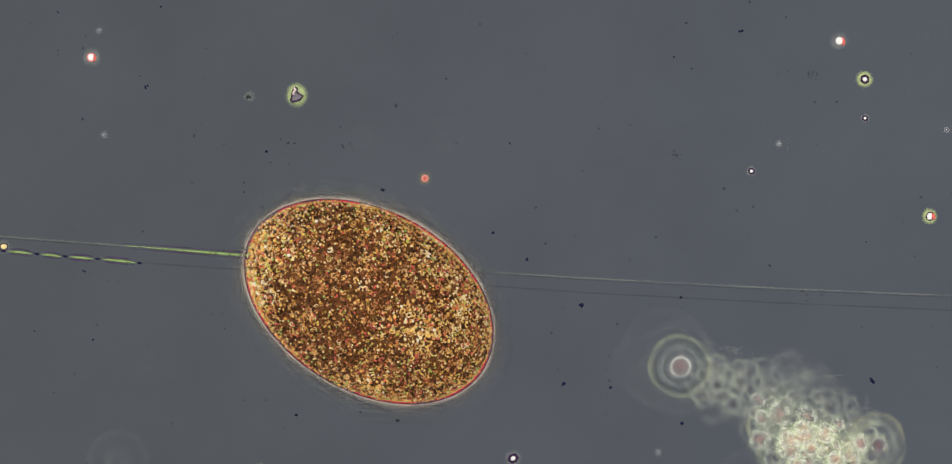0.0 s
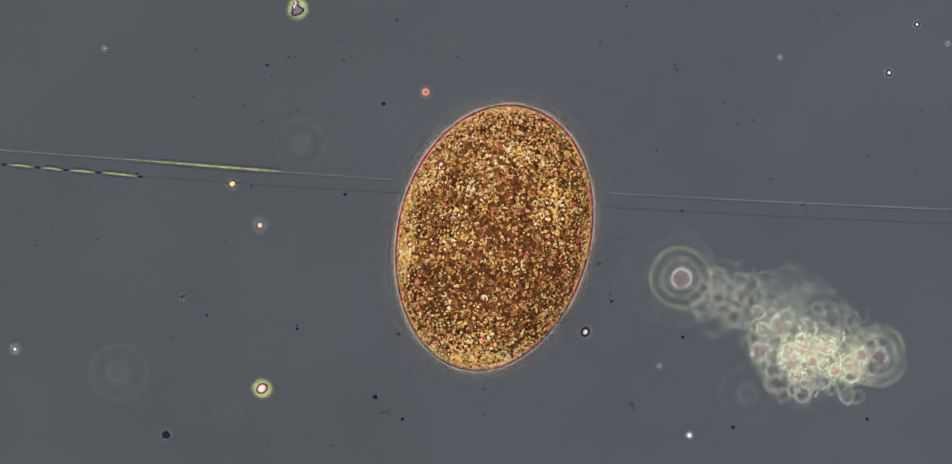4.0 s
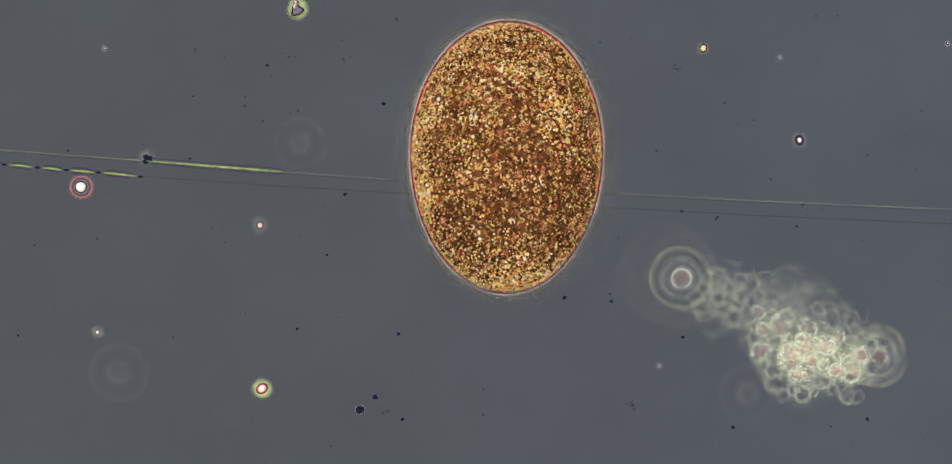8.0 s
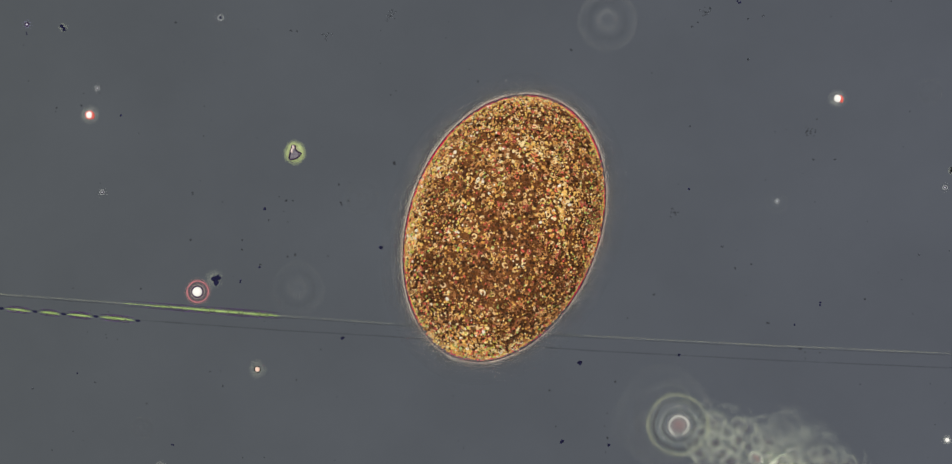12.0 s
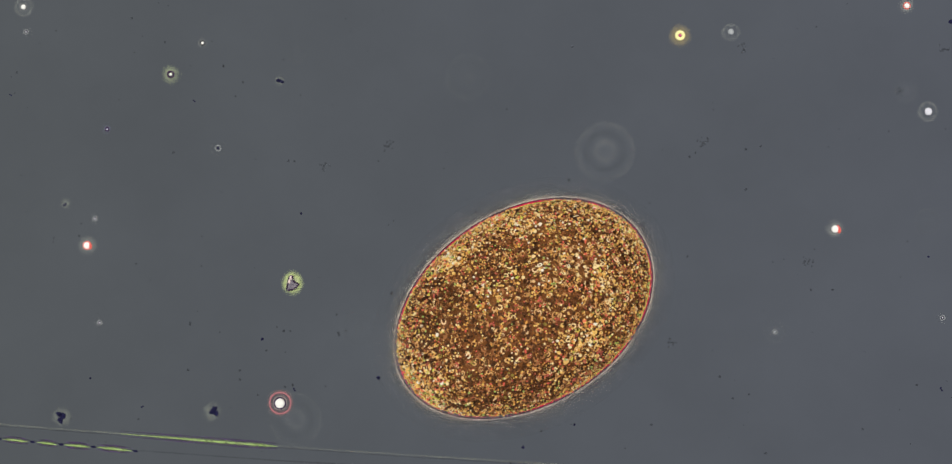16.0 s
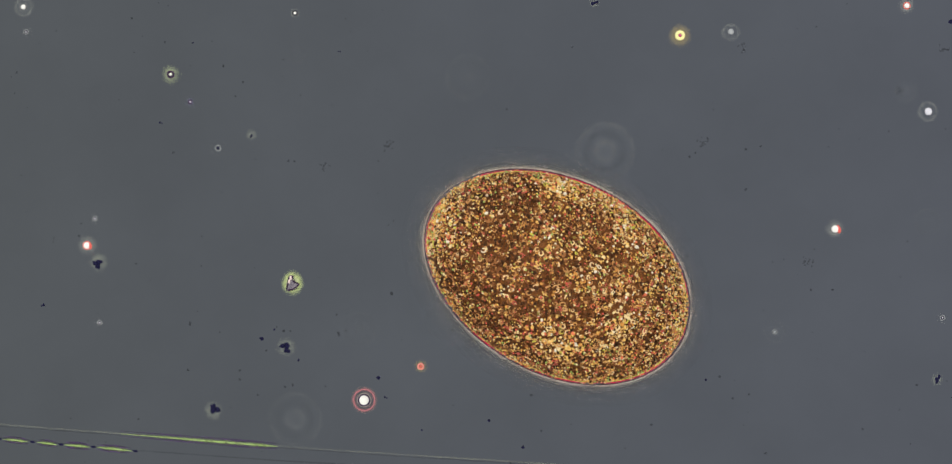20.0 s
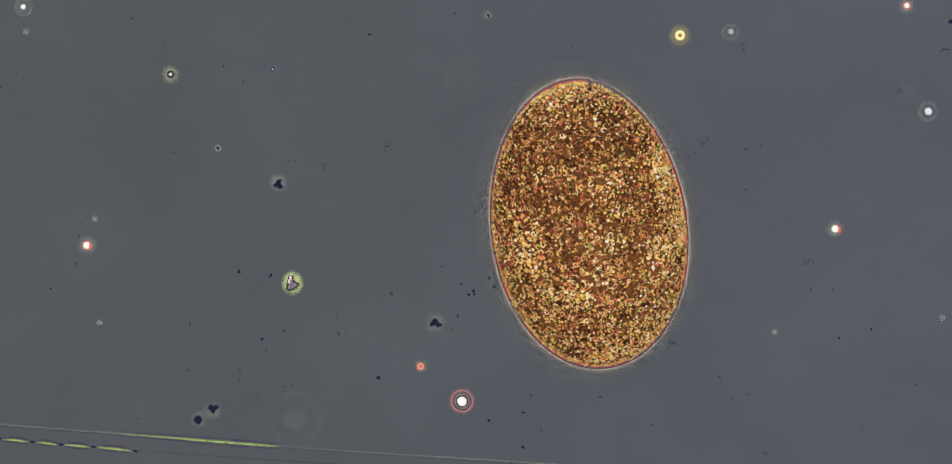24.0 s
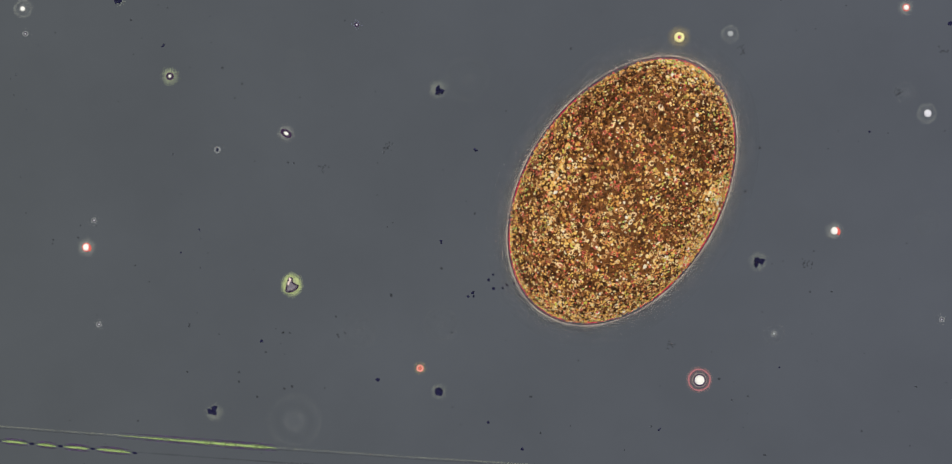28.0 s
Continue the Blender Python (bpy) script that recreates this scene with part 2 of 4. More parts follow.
HALO_RED = veil("pink_halo", [(0.0, (0.5, 0.42, 0.40)), (0.40, (0.06, 0.03, 0.03)), (0.48, (0.62, 0.54, 0.48)), (0.55, (0.15, 0.10, 0.11)), (0.66, (0.26, 0.10, 0.11)),
                                   (0.75, (0.66, 0.22, 0.25)), (0.86, (0.44, 0.20, 0.20)), (1.0, (0.34, 0.30, 0.24))],
                [(0.0, 0.8), (0.42, 0.8), (0.48, 0.55), (0.56, 0.34), (0.66, 0.32), (0.75, 0.72), (0.84, 0.30), (0.93, 0.10), (1.0, 0.0)], 0.05, 1.2, 0.2)
HALO_DARK = veil("thin_grey_halo", [(0.0, (0.46, 0.50, 0.40)), (1.0, (0.34, 0.38, 0.30))], [(0.0, 0.34), (0.45, 0.24), (0.65, 0.12), (0.85, 0.03), (1.0, 0.0)], 0.20, 1.2, 0.5)
HALO_BLUE = veil("faint_violet_halo", [(0.0, (0.22, 0.22, 0.42)), (1.0, (0.16, 0.17, 0.26))], [(0.0, 0.30), (0.4, 0.16), (0.7, 0.06), (1.0, 0.0)], 0.2, 1.2, 0.4)
HALO_AMBER = veil("amber_halo", [(0.0, (0.54, 0.42, 0.16)), (1.0, (0.36, 0.31, 0.16))], [(0.0, 0.55), (0.55, 0.35), (0.8, 0.12), (1.0, 0.0)])
# bright and dark rings of out-of-focus blur, painted by radius
SOFT_RING = veil("faint_blur_rings", [(0.0, (0.30, 0.32, 0.34)), (0.30, (0.34, 0.36, 0.36)), (0.6, (0.05, 0.055, 0.06)), (0.9, (0.34, 0.36, 0.34)), (1.0, (0.2, 0.2, 0.2))],
                 [(0.0, 0.02), (0.18, 0.04), (0.30, 0.14), (0.42, 0.03), (0.60, 0.08), (0.74, 0.02), (0.87, 0.06), (0.93, 0.055), (1.0, 0.0)], 0.07, 1.1, 0.7)
FAINT_RING = veil("dim_blur_rings", [(0.0, (0.28, 0.30, 0.31)), (0.6, (0.06, 0.06, 0.07)), (1.0, (0.3, 0.32, 0.30))],
                  [(0.0, 0.05), (0.25, 0.085), (0.42, 0.02), (0.62, 0.05), (0.86, 0.055), (1.0, 0.0)], 0.12, 1.2, 0.6)
PINK_CELL = veil("pink_cored_cell", [(0.0, (0.68, 0.26, 0.27)), (0.26, (0.62, 0.40, 0.38)), (0.46, (0.90, 0.86, 0.80)), (0.70, (0.74, 0.86, 0.64)), (1.0, (0.20, 0.22, 0.20))],
                 [(0.0, 0.34), (0.20, 0.27), (0.32, 0.10), (0.44, 0.18), (0.58, 0.40), (0.74, 0.18), (0.88, 0.05), (1.0, 0.0)], 0.26, 1.1, 0.85)
DARK_CELL = veil("violet_cored_cell", [(0.0, (0.075, 0.060, 0.090)), (0.34, (0.12, 0.10, 0.13)), (0.52, (0.50, 0.52, 0.48)), (0.72, (0.66, 0.74, 0.56)), (1.0, (0.26, 0.28, 0.24))],
                 [(0.0, 0.34), (0.30, 0.27), (0.48, 0.10), (0.66, 0.22), (0.84, 0.09), (1.0, 0.0)], 0.32, 1.3, 0.85)
RIM_CELL = veil("pale_walled_cell", [(0.0, (0.34, 0.24, 0.27)), (0.36, (0.13, 0.12, 0.14)), (0.54, (0.80, 0.79, 0.72)), (0.76, (0.62, 0.78, 0.54)), (1.0, (0.34, 0.42, 0.30))],
                [(0.0, 0.12), (0.28, 0.17), (0.48, 0.08), (0.66, 0.36), (0.78, 0.10), (1.0, 0.0)], 0.32, 1.3, 0.9)
DIM_CELL = veil("dim_walled_cell", [(0.0, (0.28, 0.30, 0.31)), (0.40, (0.08, 0.085, 0.095)), (0.70, (0.54, 0.60, 0.52)), (1.0, (0.30, 0.34, 0.30))],
                [(0.0, 0.06), (0.34, 0.09), (0.54, 0.06), (0.70, 0.15), (0.84, 0.04), (1.0, 0.0)], 0.34, 1.2, 0.95)
HAZE = veil("pale_haze", [(0.0, (0.58, 0.62, 0.52)), (1.0, (0.44, 0.48, 0.42))], [(0.0, 0.09), (0.5, 0.06), (0.8, 0.02), (1.0, 0.0)], 0.30, 1.6, 0.8)
BIG_RING = veil("thin_yellow_walled_cell", [(0.0, (0.2, 0.2, 0.22)), (0.70, (0.07, 0.08, 0.08)), (0.86, (0.80, 0.80, 0.42)), (1.0, (0.50, 0.52, 0.36))],
                [(0.0, 0.01), (0.55, 0.02), (0.72, 0.14), (0.78, 0.06), (0.87, 0.18), (0.95, 0.06), (1.0, 0.0)], 0.16, 0.9, 0.85)
DOUBLE_RING = veil("double_walled_cell", [(0.0, (0.60, 0.30, 0.28)), (0.13, (0.58, 0.38, 0.36)), (0.26, (0.80, 0.82, 0.76)), (0.44, (0.05, 0.065, 0.065)), (0.54, (0.44, 0.50, 0.46)),
                                          (0.72, (0.05, 0.06, 0.06)), (0.87, (0.56, 0.62, 0.40)), (1.0, (0.36, 0.40, 0.28))],
                   [(0.0, 0.36), (0.13, 0.28), (0.18, 0.18), (0.27, 0.46), (0.36, 0.10), (0.46, 0.36), (0.54, 0.26), (0.60, 0.10), (0.72, 0.34), (0.80, 0.12), (0.87, 0.32), (0.94, 0.10), (1.0, 0.0)], 0.10, 1.2, 0.6)
BRIGHT_CELL = veil("bright_walled_cell", [(0.0, (0.70, 0.24, 0.22)), (0.20, (0.80, 0.50, 0.40)), (0.44, (1.0, 0.96, 0.90)), (0.74, (0.82, 0.94, 0.62)), (1.0, (0.5, 0.6, 0.3))],
                   [(0.0, 0.40), (0.20, 0.30), (0.34, 0.12), (0.46, 0.26), (0.60, 0.56), (0.76, 0.22), (1.0, 0.0)], 0.30, 1.1, 0.9)
YELLOW_WALL = film_of("yellow_cell_wall", (0.82, 0.86, 0.56), 0.075, 30.0)
WISP = film_of("pale_wisp", (0.60, 0.68, 0.58), 0.040, 30.0)


# ---- mesh helpers ----
def place(x, y, z=0.0):
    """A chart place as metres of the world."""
    return Vector(((x - 784) / 1000, (382 - y) / 1000, z))


def from_lists(name, verts, faces, material, smooth=True):
    me = bpy.data.meshes.new(name)
    me.from_pydata(verts, [], faces)
    me.materials.append(material)
    me.polygons.foreach_set("use_smooth", [smooth] * len(me.polygons))
    me.update()
    return me


def part(name, me, parent, label="", at=(0, 0, 0), size=(1, 1, 1), turn=0.0):
    ob = new(name, me)
    ob.parent = parent
    ob.matrix_basis = Matrix.LocRotScale(Vector(at), Euler((0, 0, radians(turn))), Vector(size))
    return tagged(ob, label)


def thing(name, x, y, label, category, group="", z=0.0):
    ob = new(name)
    ob.empty_display_size = 0.01
    ob.location = place(x, y, z)
    return tagged(ob, label, category, group)


def ball(name, material, rough=0.0, seed=0, level=2):
    """A round body of radius 1, dented by rough."""
    bm = bmesh.new()
    bmesh.ops.create_icosphere(bm, subdivisions=level, radius=1.0)
    for v in bm.verts:
        k = noise.noise(v.co * 1.7 + Vector((seed * 3.1, seed, 0)))
        v.co *= 1 + rough * k
    me = bpy.data.meshes.new(name)
    bm.to_mesh(me)
    bm.free()
    me.materials.append(material)
    me.polygons.foreach_set("use_smooth", [rough < 0.5] * len(me.polygons))
    return me


def hoop(name, material, tube=0.25, n=28, k=8):
    """A ring of radius 1 with a round section."""
    verts = [((1 + tube * math.cos(b)) * math.cos(a), (1 + tube * math.cos(b)) * math.sin(a), tube * math.sin(b))
             for a in (2 * math.pi * i / n for i in range(n)) for b in (2 * math.pi * j / k for j in range(k))]
    faces = [(i * k + j, ((i + 1) % n) * k + j, ((i + 1) % n) * k + (j + 1) % k, i * k + (j + 1) % k) for i in range(n) for j in range(k)]
    return from_lists(name, verts, faces, material)


def lens(name, material, rings=8, n=40, bulge=0.10):
    """A low translucent dome of radius 1, lying on the glass; also serves as a halo disc."""
    verts, faces = [(0, 0, bulge)], []
    for i in range(1, rings + 1):
        r = i / rings
        verts += [(r * math.cos(2 * math.pi * j / n), r * math.sin(2 * math.pi * j / n), bulge * (1 - r * r)) for j in range(n)]
    faces += [(0, 1 + j, 1 + (j + 1) % n) for j in range(n)]
    for i in range(rings - 1):
        a = 1 + i * n
        faces += [(a + j, a + n + j, a + n + (j + 1) % n, a + (j + 1) % n) for j in range(n)]
    return from_lists(name, verts, faces, material)


def tube_path(name, points, radii, material, k=8):
    """A closed tube along chart points, in metres, its thickness following radii."""
    verts, faces = [], []
    n = len(points)
    for i, p in enumerate(points):
        d = (Vector(points[min(i + 1, n - 1)]) - Vector(points[max(i - 1, 0)])).normalized()
        side = d.cross(Vector((0, 0, 1))).normalized()
        up = side.cross(d)
        verts += [tuple(Vector(p) + radii[i] * (side * math.cos(2 * math.pi * j / k) + up * math.sin(2 * math.pi * j / k))) for j in range(k)]
    for i in range(n - 1):
        faces += [(i * k + j, i * k + (j + 1) % k, (i + 1) * k + (j + 1) % k, (i + 1) * k + j) for j in range(k)]
    faces += [tuple(range(k))[::-1], tuple(range((n - 1) * k, n * k))]
    return from_lists(name, verts, faces, material)


def box(name, x0, y0, z0, x1, y1, z1, material, bevel=0.01):
    bm = bmesh.new()
    bmesh.ops.create_cube(bm, size=1.0)
    for v in bm.verts:
        v.co = Vector(((x0 + x1) / 2 + v.co.x * (x1 - x0), (y0 + y1) / 2 + v.co.y * (y1 - y0), (z0 + z1) / 2 + v.co.z * (z1 - z0)))
    bmesh.ops.bevel(bm, geom=bm.edges[:], offset=bevel, segments=2, affect="EDGES")
    me = bpy.data.meshes.new(name)
    bm.to_mesh(me)
    bm.free()
    me.materials.append(material)
    return me


# ---- the large structure: the slide and the lamp field under it ----
tagged(new("ground", box("ground", -2.6, -2.0, -0.10, 2.6, 2.2, 0.0, GLASS)), "clear glass microscope slide under a film of water", "slide", kind="structure")
tagged(new("backdrop", box("backdrop", -4.0, -3.4, -0.42, 4.0, 3.6, -0.36, GLOW, 0.02)), "frosted blue-grey illuminated field under the slide", "illuminator", kind="structure")


# ---- the ciliate ----
AXES = Vector((0.2230, 0.1477, 0.1285))
CILIATE_HEIGHT = 0.18


def ovoid(u, v, swell=1.0):
    """A place on the body: u round the long axis, v from the mouth end (0) to the tail (pi). Also the outward direction."""
    d = Vector((math.cos(v), math.sin(v) * math.cos(u), math.sin(v) * math.sin(u)))
    taper = 1 - 0.035 * math.cos(v)
    p = Vector((d.x * AXES.x, d.y * AXES.y * taper, d.z * AXES.z * taper)) * swell
    out = Vector((d.x / AXES.x, d.y / AXES.y, d.z / AXES.z)).normalized()
    return p, out


def body_mesh(name, material, swell, n=96, k=64, dent=0.0):
    verts, faces = [tuple(ovoid(0, 0, swell)[0])], []
    for i in range(1, k):
        for j in range(n):
            p, out = ovoid(2 * math.pi * j / n, math.pi * i / k, swell)
            verts.append(tuple(p + out * dent * noise.noise(p * 22)))
    verts.append(tuple(ovoid(0, math.pi, swell)[0]))
    faces += [(0, 1 + j, 1 + (j + 1) % n) for j in range(n)]
    for i in range(k - 2):
        a = 1 + i * n
        faces += [(a + j, a + n + j, a + n + (j + 1) % n, a + (j + 1) % n) for j in range(n)]
    a = 1 + (k - 2) * n
    faces += [(a + j, len(verts) - 1, a + (j + 1) % n) for j in range(n)]
    return from_lists(name, verts, faces, material)


def coat_mesh(name, material, grow, n=144, k=100):
    """A closed skin that lies the same distance off the body all round."""
    me = body_mesh(name, material, 1.0, n, k)
    me.vertices.foreach_set("co", [c for v in me.vertices for c in v.co + v.normal * grow])
    me.update()
    return me


def copies(name, verts, faces, spots, material):
    """One small shape repeated in one mesh: (centre, three scaled axes) for each repeat."""
    shape, plan = np.array(verts, dtype=float), np.array(faces, dtype=int)
    where = np.array([p for p, _ in spots], dtype=float)
    axes = np.array([m for _, m in spots], dtype=float)
    all_verts = (np.einsum("vi,nij->nvj", shape, axes) + where[:, None, :]).reshape(-1, 3)
    all_faces = (plan[None] + (np.arange(len(spots)) * len(shape))[:, None, None]).reshape(-1, plan.shape[1])
    return from_lists(name, all_verts.tolist(), all_faces.tolist(), material)


GOLDEN = (1 + 5 ** 0.5) / 2
ICO = [tuple(Vector(c).normalized()) for c in ((-1, GOLDEN, 0), (1, GOLDEN, 0), (-1, -GOLDEN, 0), (1, -GOLDEN, 0), (0, -1, GOLDEN), (0, 1, GOLDEN), (0, -1, -GOLDEN), (0, 1, -GOLDEN),
                                               (GOLDEN, 0, -1), (GOLDEN, 0, 1), (-GOLDEN, 0, -1), (-GOLDEN, 0, 1))]
ICO_FACES = ((0, 11, 5), (0, 5, 1), (0, 1, 7), (0, 7, 10), (0, 10, 11), (1, 5, 9), (5, 11, 4), (11, 10, 2), (10, 7, 6), (7, 1, 8),
             (3, 9, 4), (3, 4, 2), (3, 2, 6), (3, 6, 8), (3, 8, 9), (4, 9, 5), (2, 4, 11), (6, 2, 10), (8, 6, 7), (9, 8, 1))
OCTA = ((1, 0, 0), (-1, 0, 0), (0, 1, 0), (0, -1, 0), (0, 0, 1), (0, 0, -1))
OCTA_FACES = ((0, 2, 4), (2, 1, 4), (1, 3, 4), (3, 0, 4), (2, 0, 5), (1, 2, 5), (3, 1, 5), (0, 3, 5))
BAND = [((1 + w * math.cos(b)) * math.cos(a) * 1.1, (1 + w * math.cos(b)) * math.sin(a), 1.1 * w * math.sin(b))
        for a, w in ((5.3 * i / 7, 0.16 + 0.26 * math.sin(math.pi * (i + 0.4) / 7.8)) for i in range(8)) for b in (2 * math.pi * j / 4 for j in range(4))]
BAND_FACES = [(i * 4 + j, (i + 1) * 4 + j, (i + 1) * 4 + (j + 1) % 4, i * 4 + (j + 1) % 4) for i in range(7) for j in range(4)]


def grains(name, spots, material):
    """Many small round grains in one mesh: (centre, radius) each."""
    return copies(name, ICO, ICO_FACES, [(tuple(p), np.eye(3) * r) for p, r in spots], material)


def tilted(rng, out, r, lean=0.35):
    """Axes of a small flat shape lying on the body, leaning and turned at random."""
    up = (out + Vector([rng.gauss(0, lean) for _ in range(3)])).normalized()
    side = up.orthogonal().normalized()
    a = rng.uniform(0, 6.28)
    x = side * math.cos(a) + up.cross(side) * math.sin(a)
    y = up.cross(x)
    k = rng.uniform(0.8, 1.25)
    return (tuple(x * r * k), tuple(y * r / k), tuple(up * r))


def build_ciliate():
    rng = random.Random(7)
    body = new("ciliate")
    tagged(body, "large egg-shaped brown ciliate packed with golden granules", "ciliate")
    part("body", body_mesh("body", CYTOPLASM, 0.950, dent=0.002), body, "brown granular cytoplasm")
    # pale patches: round the long axis, along it, reach, strength
    patches = [(ovoid(u, v)[0], reach, power) for u, v, reach, power in (
        (0.0, 0.05, 0.046, 0.75), (5.25, 0.48, 0.036, 1.1), (0.7, 0.30, 0.034, 0.8), (0.58, 1.60, 0.030, 1.0), (0.66, 1.42, 0.020, 0.9), (6.02, 1.54, 0.024, 0.9), (0.95, 1.05, 0.026, 0.35),
        (2.34, 1.22, 0.034, 1.1), (2.44, 1.62, 0.032, 0.95), (1.58, 1.15, 0.026, 0.75), (1.45, 1.52, 0.036, 0.45), (1.15, 1.84, 0.045, 0.62), (0.85, 1.85, 0.036, 0.5), (2.05, 1.72, 0.040, 0.6), (1.8, 2.5, 0.09, 0.3))]
    fine, blobs, arcs, pale, pale_arcs, dark, cortex = [], [], [], [], [], [], []

    def light(p):
        return max(w * math.exp(-((p - c).length / s) ** 2) for c, s, w in patches)

    dim = [(ovoid(u, v)[0], reach) for u, v, reach in ((0.15, 0.85, 0.085), (0.9, 0.75, 0.07), (6.0, 1.15, 0.07))]

    def spot(low, high):
        """A random place in the granule layer, the outward direction there and how much it lies in a pale patch."""
        z, u = rng.uniform(-1, 1), rng.uniform(0, 2 * math.pi)
        p, out = ovoid(u, math.acos(z), rng.uniform(low, high))
        shade = max(math.exp(-((p - c).length / s) ** 2) for c, s in dim)
        return p, out, light(p) * (1 - 0.25 * shade), max(0.0, min(1.0, (math.acos(z) - 0.9) / 1.1)) - 0.30 * shade, shade

    for _ in range(30000):
        p, out, near, tail, shade = spot(0.950, 0.966)
        r = 0.0005 + 0.0010 * rng.random() ** 2
        if rng.random() < (0.36 - 0.10 * tail) * (1 - near):
            dark.append((tuple(p), tilted(rng, out, r * 1.5)))
        else:
            fine.append((tuple(p), tilted(rng, out, r)))
    for _ in range(22000):
        p, out, near, tail, shade = spot(0.951, 0.972)
        if rng.random() < 0.15 * shade:
            continue
        clot = noise.noise(p * 70) + 0.5 * noise.noise(p * 30)
        r = 0.0011 + 0.0019 * rng.random() ** 1.7
        chance = rng.random()
        if chance < 0.030 + 0.88 * near + 0.06 * tail + 0.14 * clot:
            (pale if rng.random() < 0.50 else pale_arcs).append((tuple(p + out * 0.002 * near), tilted(rng, out, r * (1.08 + 0.1 * near))))
        elif chance < 0.37 + 0.20 * near + 0.07 * tail + 0.3 * clot:
            blobs.append((tuple(p), tilted(rng, out, r)))
        elif chance < 0.69 + 0.20 * near + 0.05 * tail:
            arcs.append((tuple(p), tilted(rng, out, r * 1.15)))
        else:
            dark.append((tuple(p), tilted(rng, out, r * 1.2)))
    for _ in range(7000):
        p, out, near, tail, shade = spot(0.970, 0.987)
        if rng.random() > 0.4 * shade:
            cortex.append((tuple(p), tilted(rng, out, 0.0010 + 0.0013 * rng.random())))
    for name, shape, plan, spots, material, label in (
            ("fine_grains", OCTA, OCTA_FACES, fine, GRANULE, "fine brown and gold food grains"), ("dark_granules", ICO, ICO_FACES, dark, DARK_GRANULE, "dark brown granules"),
            ("granules", ICO, ICO_FACES, blobs, GRANULE, "brown and gold food granules"), ("vesicles", BAND, BAND_FACES, arcs, RING, "small open gold-walled vesicles"),
            ("pale_granules", ICO, ICO_FACES, pale, PALE_GRANULE, "clusters of bright pale yellow granules"), ("pale_vesicles", BAND, BAND_FACES, pale_arcs, PALE_RING, "pale-walled vesicles"),
            ("cortical_granules", OCTA, OCTA_FACES, cortex, CORTEX, "fine pale granules under the skin")):
        tagged(part(name, copies(name, shape, plan, spots, material), body, label), kind="stuff")
    # coloured edges of these clear shells draw the rim lines
    part("pellicle", body_mesh("pellicle", PELLICLE, 1.0, 144, 100), body, "thin clear skin with a dark red edge")
    part("inner_skin", body_mesh("inner_skin", INNER_SKIN, 0.989, 144, 100), body, "clear inner skin with a pink edge")
    part("lining", body_mesh("lining", LINING, 0.979, 144, 100), body, "clear lining with a pale yellow edge")
    # glossy shells put in for the bright optical halo round the body
    for i, jelly in enumerate(HALO_SHELLS):
        part("halo_layer", coat_mesh("halo_layer", jelly, HALO_STEPS[i]), body, "thin shell of the warm optical halo")
    verts, faces = [], []
    for _ in range(420):
        z, u = rng.uniform(0.80, 1), rng.uniform(0, 2 * math.pi)
        p, out = ovoid(u, math.acos(z), 0.998)
        tip = p + out * rng.uniform(0.004, 0.016) + Vector([rng.uniform(-0.004, 0.004) for _ in range(3)])
        side = out.orthogonal().normalized()
        other = out.cross(side)
        b = len(verts)
        w = 0.0005
        verts += [tuple(p + side * w), tuple(p - side * w * 0.5 + other * w), tuple(p - side * w * 0.5 - other * w), tuple(tip)]
        faces += [(b, b + 1, b + 3), (b + 1, b + 2, b + 3), (b + 2, b, b + 3)]
    tagged(part("cilia", from_lists("cilia", verts, faces, CILIUM), body, "fringe of short pale beating hairs"), kind="stuff")
    return body


ciliate = build_ciliate()

# ---- shared meshes of the small things ----
M_WHITE, M_BLUISH, M_GREY, M_AMBER = (ball("core", m, 0.06, i) for i, m in enumerate((WHITE, BLUISH, GREYISH, AMBER)))
M_PEACH, M_RED, M_MAGENTA = (ball("core", m, 0.06, i + 5) for i, m in enumerate((PEACH, RED, MAGENTA)))
INK_BALL = ball("lump", INK, 0.22, 31, 2)
LUMPS = [ball("lump", INK, 0.85, s, 2) for s in range(6)]
M_MURK = [ball("lump", MURK, 0.7, s + 9, 2) for s in range(3)]
M_SMUDGE = [ball("lump", SMUDGE, 0.7, s + 9, 2) for s in range(3)]
H_VIOLET, H_CORAL, H_LEMON = hoop("rim", VIOLET, 0.30), hoop("rim", CORAL, 0.34), hoop("rim", LEMON, 0.50)
H_GREY = hoop("rim", film_of("grey_rim", (0.42, 0.45, 0.46), 0.27), 0.26)
H_THIN = hoop("rim", RED, 0.13)
H_THINDARK = hoop("rim", VIOLET, 0.12)
H_DARK = hoop("rim", film_of("dark_rim", (0.03, 0.03, 0.045), 0.6), 0.20)
L_WHITE, L_GREEN, L_RED, L_AMBER = (lens("jelly", m) for m in (HALO_WHITE, HALO_GREEN, HALO_RED, HALO_AMBER))
L_OLIVE, L_DIM, L_BLUE = (lens("jelly", m) for m in (HALO_OLIVE, HALO_DARK, HALO_BLUE))
L_RING, L_FAINT, L_COAT = lens("jelly", SOFT_RING, 12), lens("jelly", FAINT_RING, 12), lens("jelly", HALO_RING, 10)


